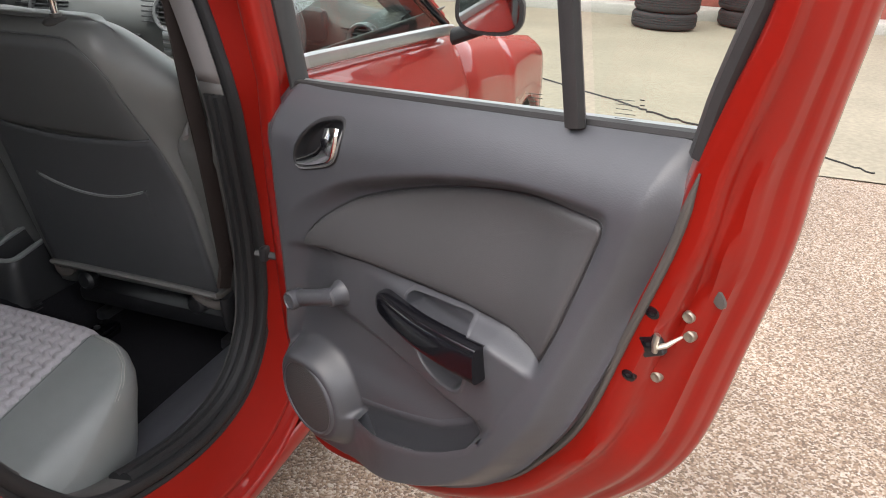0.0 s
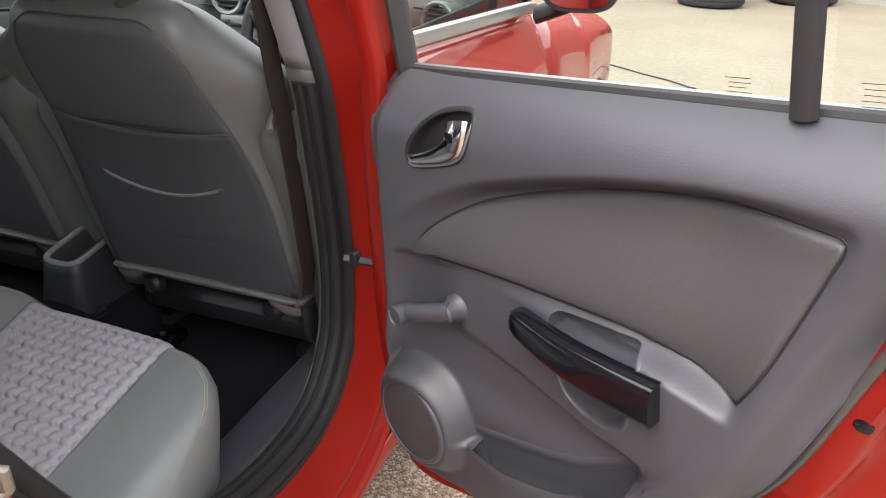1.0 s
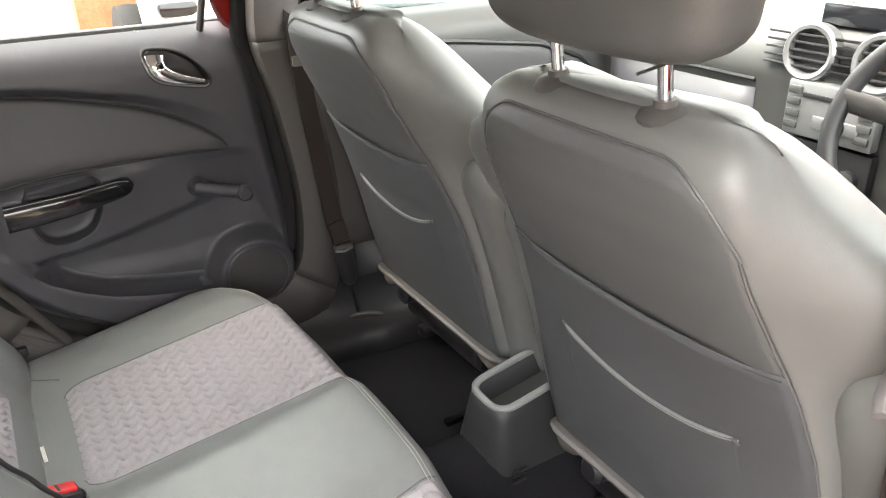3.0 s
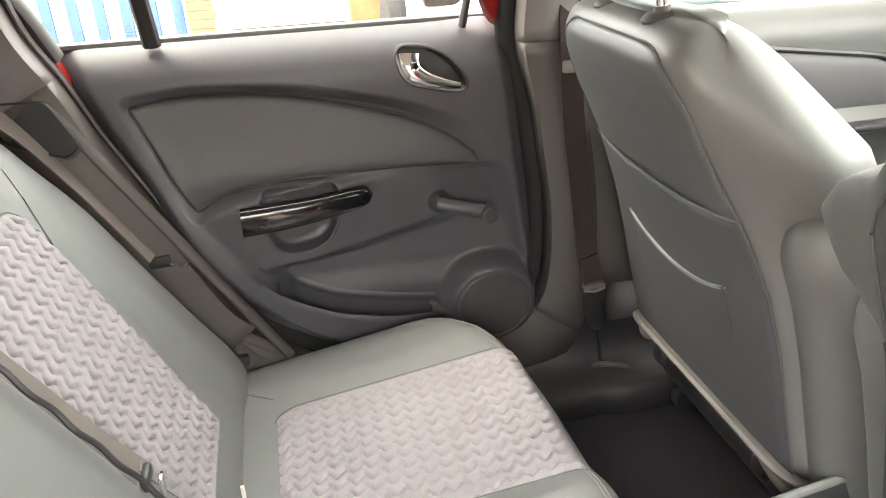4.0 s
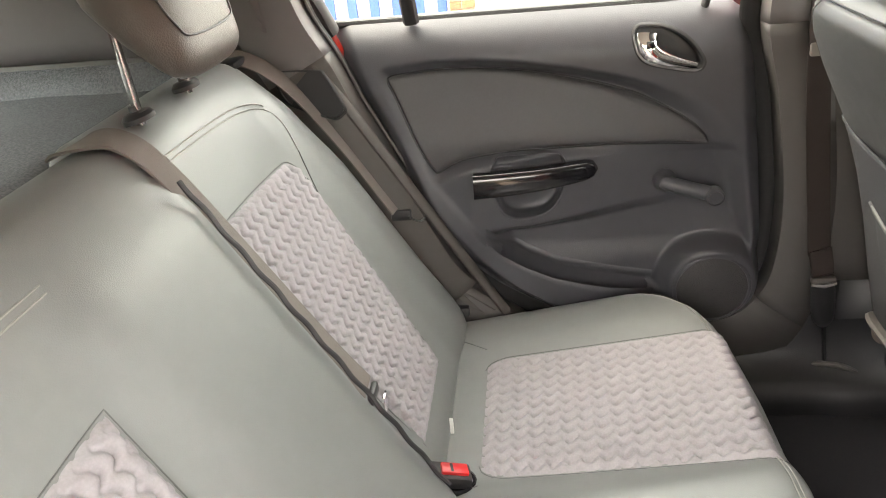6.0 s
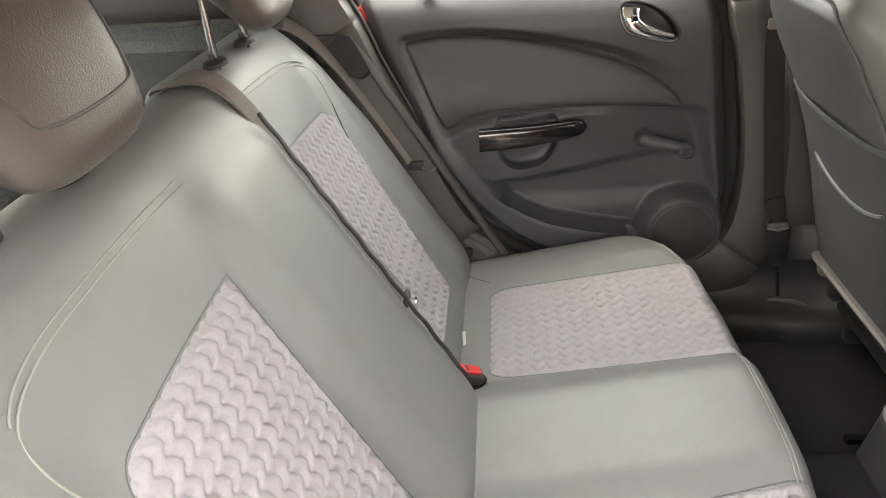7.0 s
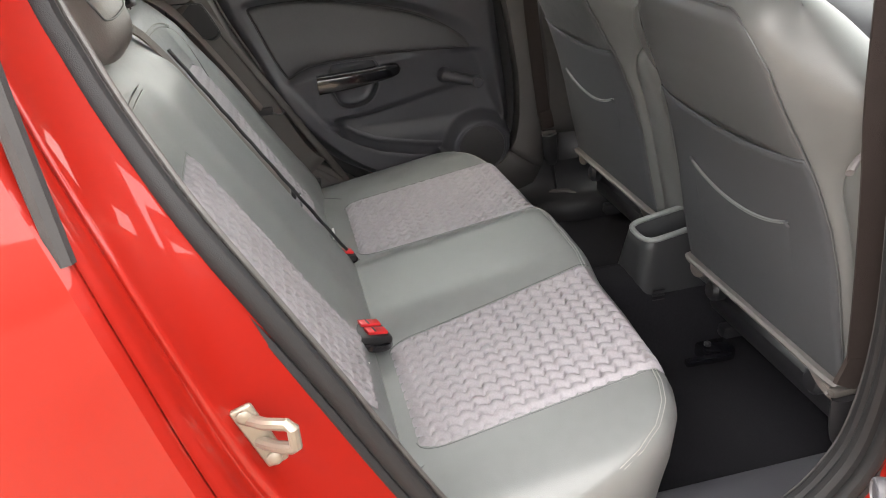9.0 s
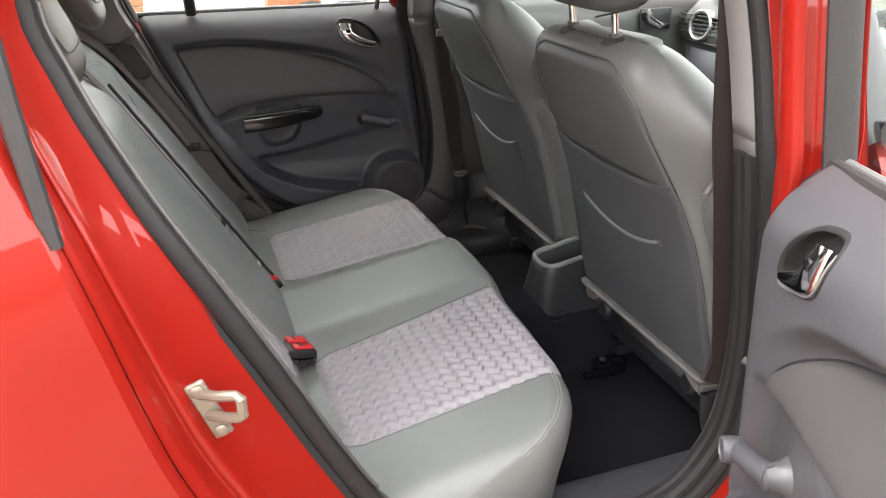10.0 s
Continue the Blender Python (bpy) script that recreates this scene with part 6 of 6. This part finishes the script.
        part("rail_foot", block((cx + dx * 0.8, 0.085, 0.346), (0.05, 0.075, 0.034), 0.008), PIANO, ob, "glossy black seat rail foot")
        part("release_lever", block((cx + dx * 0.66, 0.055, 0.350), (0.018, 0.11, 0.014), 0.004), PIANO, ob, "glossy black lever")
        part("rail_bolt", turned([(0.008, 0), (0.008, 0.005), (0.005, 0.008), (0.001, 0.008)], Matrix.Translation((cx + dx * 0.8, 0.065, 0.366)), 10), TRIM_DARK, ob)
    part("seat_frame", tube([(cx - 0.19, 0.13, 0.425), (cx + 0.19, 0.13, 0.425)], 0.012, segs=10), TRIM_DARK, ob)
    # headrest
    lean = Matrix.Translation((cx, -0.115, 1.165)) @ Matrix.Rotation(radians(8), 4, "X")
    rows = []
    for k in range(15):
        t = k / 14
        z = 0.050 + 0.19 * t
        w = along(t, [0, 0.05, 0.15, 0.4, 0.7, 0.92, 1], [0.105, 0.132, 0.150, 0.158, 0.150, 0.122, 0.08])
        d = along(t, [0, 0.05, 0.15, 0.4, 0.8, 1], [0.025, 0.042, 0.055, 0.06, 0.05, 0.02])
        rows.append([(w * (abs(math.cos(a)) ** 0.6) * (1 if math.cos(a) > 0 else -1), d * (abs(math.sin(a)) ** 0.8) * (1 if math.sin(a) > 0 else -1), z) for a in np.linspace(0, 2 * math.pi, 36, endpoint=False)])
    head = part("headrest", mesh(rows, lean, wrap=True, caps=True), LEATHER_DARK, ob, "dark vinyl headrest", soft=1, sharp=80)
    part("headrest_seam", tube([lean @ Vector((0.08, y, 0.05)) for y in np.linspace(-0.04, 0.04, 6)], 0.0015, segs=6), SEAM, head)
    for dx in (-0.0725, 0.0725):
        part("headrest_post", tube([lean @ Vector((dx, 0, -0.02)), lean @ Vector((dx, 0, 0.07))], 0.0068, segs=12), CHROME, head, "bright headrest post")
        part("headrest_collar", turned([(0.026, -0.004), (0.026, 0.006), (0.020, 0.012), (0.011, 0.014), (0.010, 0.02), (0.001, 0.02)], lean @ Matrix.Translation((dx, 0, -0.004)), 20), PILLAR, ob, "dark plastic post collar")
    ob.location.y += dy
    return ob


front_seat(1, "driver's grey vinyl seat with dark rear cover and map pocket")
front_seat(-1, "passenger's grey vinyl seat with dark rear cover and map pocket")


# front belts on the centre pillars
for side in (1, -1):
    ob = thing("seat_belt", (side * 0.64, 0.0, 0.35), "dark brown front seat belt on the centre pillar with black sleeve", "seat belt", "seat belts")
    inn, aft = (0.016, -0.024) if side > 0 else (0.004, 0.0)
    webbing(ob, [(side * (0.606 - inn), -0.060, 1.40), (side * (0.624 - inn), -0.060, 1.28), (side * (0.640 - inn), -0.060, 1.16), (side * (0.648 - inn), -0.052, 1.05), (side * (0.650 - inn), -0.044 - 0.4 * aft, 0.95), (side * (0.647 - inn), -0.026 - 0.8 * aft, 0.80), (side * (0.643 - inn), -0.006 - aft, 0.645)], (-side, 0.1, 0.1), WEBBING, 0.041)
    x = side * (0.642 - inn)
    part("folded_end", strap([(x, -0.006 - aft, 0.655), (x - side * 0.004, -0.6 * aft, 0.625), (x - side * 0.002, 0.004, 0.603)], 0.040, (-side, 0.1, 0.1), thick=0.004), WEBBING, ob, "stitched folded belt end")
    part("bracket", block((x - side * 0.004, 0.006, 0.592), (0.016, 0.046, 0.014), 0.005, Matrix.Identity(4)), SIDE, ob, "dark plastic belt bracket")
    part("bracket_edge", tube([(x - side * 0.012, -0.016, 0.586), (x - side * 0.013, 0.006, 0.582), (x - side * 0.012, 0.028, 0.588)], 0.0035, segs=8), TRIM_LIGHT, ob, "pale bracket edge")
    part("sleeve", tube(spline([(x, 0.008, 0.584), (x, 0.011, 0.56), (x, 0.015, 0.53), (x, 0.020, 0.50), (x, 0.023, 0.484)], 3), 0.022, flat=0.55, segs=14, up=(side, 0, 0), taper=[1.0, 1.0, 1.02, 1.04, 1.05, 1.05, 1.03, 1.0, 0.95, 0.86, 0.7, 0.5, 0.3]), TRIM_DARK, ob, "black buckle sleeve")
    part("stalk", tube([(x, 0.022, 0.49), (x + side * 0.002, 0.030, 0.44), (x + side * 0.004, 0.038, 0.385)], 0.0045), TRIM_DARK, ob)
    part("foot", tube(spline([(x + side * 0.006, 0.010, 0.384), (x, 0.024, 0.394), (x - side * 0.010, 0.060, 0.395), (x - side * 0.016, 0.090, 0.384)], 5), 0.011, flat=0.6, segs=10), SIDE, ob, "moulded anchor foot")
    if side > 0:
        part("comfort_clip", tube(spline([(0.624, -0.068, 0.962), (0.613, -0.048, 0.974), (0.601, 0.0, 0.995), (0.591, 0.046, 1.012)], 4), 0.008, flat=0.6), TRIM_LIGHT, ob, "pale belt comfort clip")
    else:
        part("comfort_clip", block((-0.636, -0.046, 1.03), (0.010, 0.050, 0.022), 0.004), TRIM_GREY, ob, "grey belt comfort clip")

# ---- centre console, dashboard and steering wheel ----
console = thing("centre_console", (0, 0.3, 0.33), "charcoal plastic centre console with a pale rimmed rear tray", "console")
rows = []
for t in np.linspace(0, 1, 14):
    z = 0.30 + 0.262 * t
    w = along(t, [0, 0.4, 1], [0.085, 0.074, 0.053])
    yr = along(t, [0, 0.4, 1], [-0.085, -0.060, -0.030])
    row = []
    for a in np.linspace(0, math.pi, 25):
        row.append((-w * abs(math.cos(a)) ** 0.6 * (1 if math.cos(a) > 0 else -1), yr + 0.05 - 0.05 * math.sin(a) ** 0.7, z))
    row = [(w, 0.36, z), (w, 0.2, z)][::-1] and [(-w, 0.36, z), (-w, 0.18, z)] + row + [(w, 0.18, z), (w, 0.36, z)]
    rows.append([(x, y, zz + (0.14 * (y + 0.03) if t > 0.9 else 0)) for x, y, zz in row])
top = rows[-1]
lip = [[(x * k, -0.024 + (y + 0.03) * (0.70 + 0.1 * k), z + d) for x, y, z in top] for k, d in ((0.97, 0.003), (0.86, 0.003), (0.80, -0.004), (0.76, -0.05), (0.30, -0.055))]
part("body", mesh(rows + lip[:1] + lip[2:], wrap=True, caps=True), CONSOLE, console, "charcoal console moulding", sharp=60)
part("tray_rim", tube([(x * 0.90, -0.0235 + (y + 0.03) * 0.78, z + 0.002) for x, y, z in top], 0.0066, segs=10, closed=True), LEATHER, console, "pale grey tray rim")
for k in range(3):
    part("vent_slot", block((0.075, 0.0, 0.43 + 0.012 * k), (0.004, 0.03, 0.004), 0.001), TRIM_DARK, console)
part("front_section", block((0, 0.62, 0.42), (0.15, 0.54, 0.24), 0.03), PLASTIC, console)
part("handbrake", tube([(0.03, 0.25, 0.56), (0.03, 0.42, 0.60), (0.03, 0.46, 0.61)], 0.014), TRIM_DARK, console, "dark handbrake lever")
part("gear_stick", tube([(0.0, 0.62, 0.52), (0.0, 0.60, 0.66)], 0.010), TRIM_DARK, console)
part("gear_knob", turned([(0.01, 0), (0.024, 0.015), (0.026, 0.035), (0.016, 0.05), (0.001, 0.052)], Matrix.Translation((0, 0.598, 0.65))), TRIM_DARK, console, "dark gear knob")

dash = thing("dashboard", (0, 1.0, 0.7), "grey moulded dashboard with round silver vents", "dashboard")
prof = [(0.90, 0.56), (0.86, 0.66), (0.84, 0.80), (0.835, 0.94), (0.825, 0.965), (0.822, 0.985), (0.84, 1.04), (0.88, 1.075), (0.96, 1.085), (1.05, 1.07), (1.16, 1.035), (1.20, 1.0)]
rows = []
for x in np.linspace(-0.685, 0.685, 60):
    hood = 0.055 * math.exp(-((x - 0.335) / 0.16) ** 4) + 0.035 * math.exp(-((x - 0.0) / 0.13) ** 4)
    rows.append([(x, y - 0.02 * math.exp(-((x - 0.335) / 0.2) ** 2) * (1 if z > 0.98 else 0), z + hood * smooth(1.0, 1.07, z) * smooth(1.12, 0.95, y)) for y, z in prof])
part("upper_pad", mesh(rows), DASH, dash, "grey dashboard moulding", sharp=50)
part("dash_seam", tube([(x, 0.829, 0.955) for x in np.linspace(-0.68, -0.2, 12)], 0.006), TRIM_DARK, dash)
part("glovebox_lid", mesh([[(x, y - 0.012 * math.sin(math.pi * min(1, max(0, (x + 0.66) / 0.46))) ** 0.3, z) for x in np.linspace(-0.66, -0.20, 12)] for y, z in ((0.855, 0.70), (0.838, 0.82), (0.833, 0.935))]), PLASTIC, dash, "charcoal glovebox lid", thick=0.004)


def vent(x, y, z, r, d):
    ax = axis_to((x, y, z), d)
    v = part("air_vent", turned([(r * 1.12, -0.02), (r * 1.12, 0.006), (r * 1.02, 0.012), (r * 0.88, 0.010), (r * 0.80, 0.002), (r * 0.80, -0.012)], ax, 32), SILVER, dash, "round silver air vent ring")
    part("bowl", turned([(r * 0.80, -0.03), (r * 0.80, -0.004), (0.001, -0.008)], ax, 24), TRIM_DARK, v)
    for k in range(5):
        h = (k - 2) * r * 0.30
        w = math.sqrt(max(0.01, (r * 0.78) ** 2 - h * h))
        part("louvre", block((0, h, 0.0), (2 * w, 0.005, 0.014), 0.001, ax), TRIM_DARK, v)
    return v


vent(-0.075, 0.818, 1.035, 0.052, (0, -1, 0.12))
vent(0.075, 0.818, 1.035, 0.052, (0, -1, 0.12))
vent(-0.585, 0.825, 1.01, 0.045, (0.1, -1, 0.12))
vent(0.585, 0.825, 1.01, 0.045, (-0.1, -1, 0.12))
part("display", block((0.0, 0.855, 1.108), (0.17, 0.02, 0.045), 0.008), SCREEN, dash, "dark display in its hood")
stack = part("radio_panel", block((0, 0.815, 0.925), (0.20, 0.03, 0.115), 0.008), SILVER, dash, "silver radio panel")
part("radio_slot", block((0.0, 0.798, 0.955), (0.12, 0.006, 0.010), 0.002), TRIM_DARK, stack)
for k in range(4):
    for s in (-1, 1):
        part("radio_button", block((s * 0.078, 0.798, 0.890 + 0.024 * k), (0.030, 0.008, 0.016), 0.003), DASH, stack)
part("radio_knob", turned([(0.022, 0), (0.022, 0.014), (0.018, 0.018), (0.001, 0.018)], axis_to((0.02, 0.80, 0.905), (0, -1, 0.1))), TRIM_DARK, stack, "dark round radio knob")
part("radio_strip", block((0.02, 0.797, 0.905), (0.10, 0.006, 0.026), 0.003), SILVER, stack)
heat = part("heater_panel", block((0, 0.83, 0.80), (0.20, 0.03, 0.12), 0.008), TRIM_DARK, dash, "black heater panel")
for x in (-0.06, 0.0, 0.06):
    part("heater_knob", turned([(0.022, 0), (0.021, 0.016), (0.016, 0.018), (0.001, 0.018)], axis_to((x, 0.815, 0.80), (0, -1, 0.1))), TRIM_DARK, heat)
part("instrument_binnacle", block((0.335, 0.80, 1.045), (0.30, 0.06, 0.10), 0.03), TRIM_DARK, dash, "dark instrument binnacle")

wheel = thing("steering_wheel", (0.335, 0.60, 0.95), "dark grey three-spoke steering wheel", "steering wheel")
wm = Matrix.Translation((0.335, 0.575, 1.005)) @ Matrix.Rotation(radians(64), 4, "X")
part("rim", tube([(0.182 * math.cos(a), 0.182 * math.sin(a), 0) for a in np.linspace(0, 2 * math.pi, 60, endpoint=False)], 0.0155, wm, 12, closed=True), TRIM_DARK, wheel, "grey moulded rim")
part("hub", turned([(0.07, -0.03), (0.078, 0.0), (0.07, 0.02), (0.03, 0.03), (0.001, 0.031)], wm), TRIM_DARK, wheel, "airbag cover")
for a in (0.1, math.pi - 0.1, -math.pi / 2):
    part("spoke", tube([(0.05 * math.cos(a), 0.05 * math.sin(a), 0.005), (0.178 * math.cos(a), 0.178 * math.sin(a), 0.0)], 0.022, wm, 10, flat=0.4), PILLAR, wheel)
part("column", tube([(0.335, 0.60, 0.99), (0.335, 0.82, 0.90)], 0.045), TRIM_DARK, wheel)
for s in (-1, 1):
    part("stalk", tube([(0.335, 0.64, 0.99), (0.335 + s * 0.15, 0.63, 1.01)], 0.008), TRIM_DARK, wheel)


# ---- white car parked beyond the passenger side ----
def white_car():
    ob = thing("white_car", (-5.2, 1.0, 0), "white parked car facing the yard with a number plate", "car")
    m = Matrix.Translation((-4.3, 1.15, 0))
    rows = []
    for y in np.linspace(-0.82, 0.82, 22):
        k = 0.16 * (abs(y) / 0.82) ** 3
        rows.append([(x - k, y, z) for x, z in ((-0.10, 0.22), (0.0, 0.30), (0.02, 0.45), (0.0, 0.60), (-0.06, 0.72), (-0.5, 0.86), (-1.0, 0.95), (-1.6, 1.42), (-2.6, 1.46), (-3.3, 1.0), (-3.4, 0.3))])
    part("body", mesh(rows, m), WHITE_PAINT, ob, "white painted bodywork")
    part("grille", block((0.0, 0, 0.40), (0.05, 1.0, 0.10), 0.02, m), TRIM_DARK, ob, "black lower grille")
    for s in (-1, 1):
        part("headlamp", block((-0.10, s * 0.60, 0.66), (0.12, 0.26, 0.11), 0.04, m), SCREEN, ob, "dark headlamp")
    plate = part("number_plate", block((0.035, -0.12, 0.545), (0.012, 0.52, 0.112), 0.004, m), PLATE, ob, "white number plate")
    for k in range(6):
        part("character_bar", block((0.0425, -0.32 + 0.075 * k, 0.545), (0.004, 0.040, 0.066), 0.001, m), INK, plate)
    for y, s in ((-0.80, -1), (0.80, 1)):
        for x in (-0.75, -2.9):
            w = part("wheel", turned([(0.20, -0.09), (0.31, -0.08), (0.32, 0.0), (0.31, 0.08), (0.20, 0.09), (0.001, 0.07)], axis_to(m @ Vector((x, y, 0.32)), (0, s, 0))), TYRE, ob, "black wheel")
    part("screen", mesh([[(x, y, z) for y in np.linspace(-0.6, 0.6, 6)] for x, z in ((-0.98, 0.965), (-1.55, 1.40))], m), SCREEN, ob, "dark windscreen", thick=0.01)
    return ob


white_car()
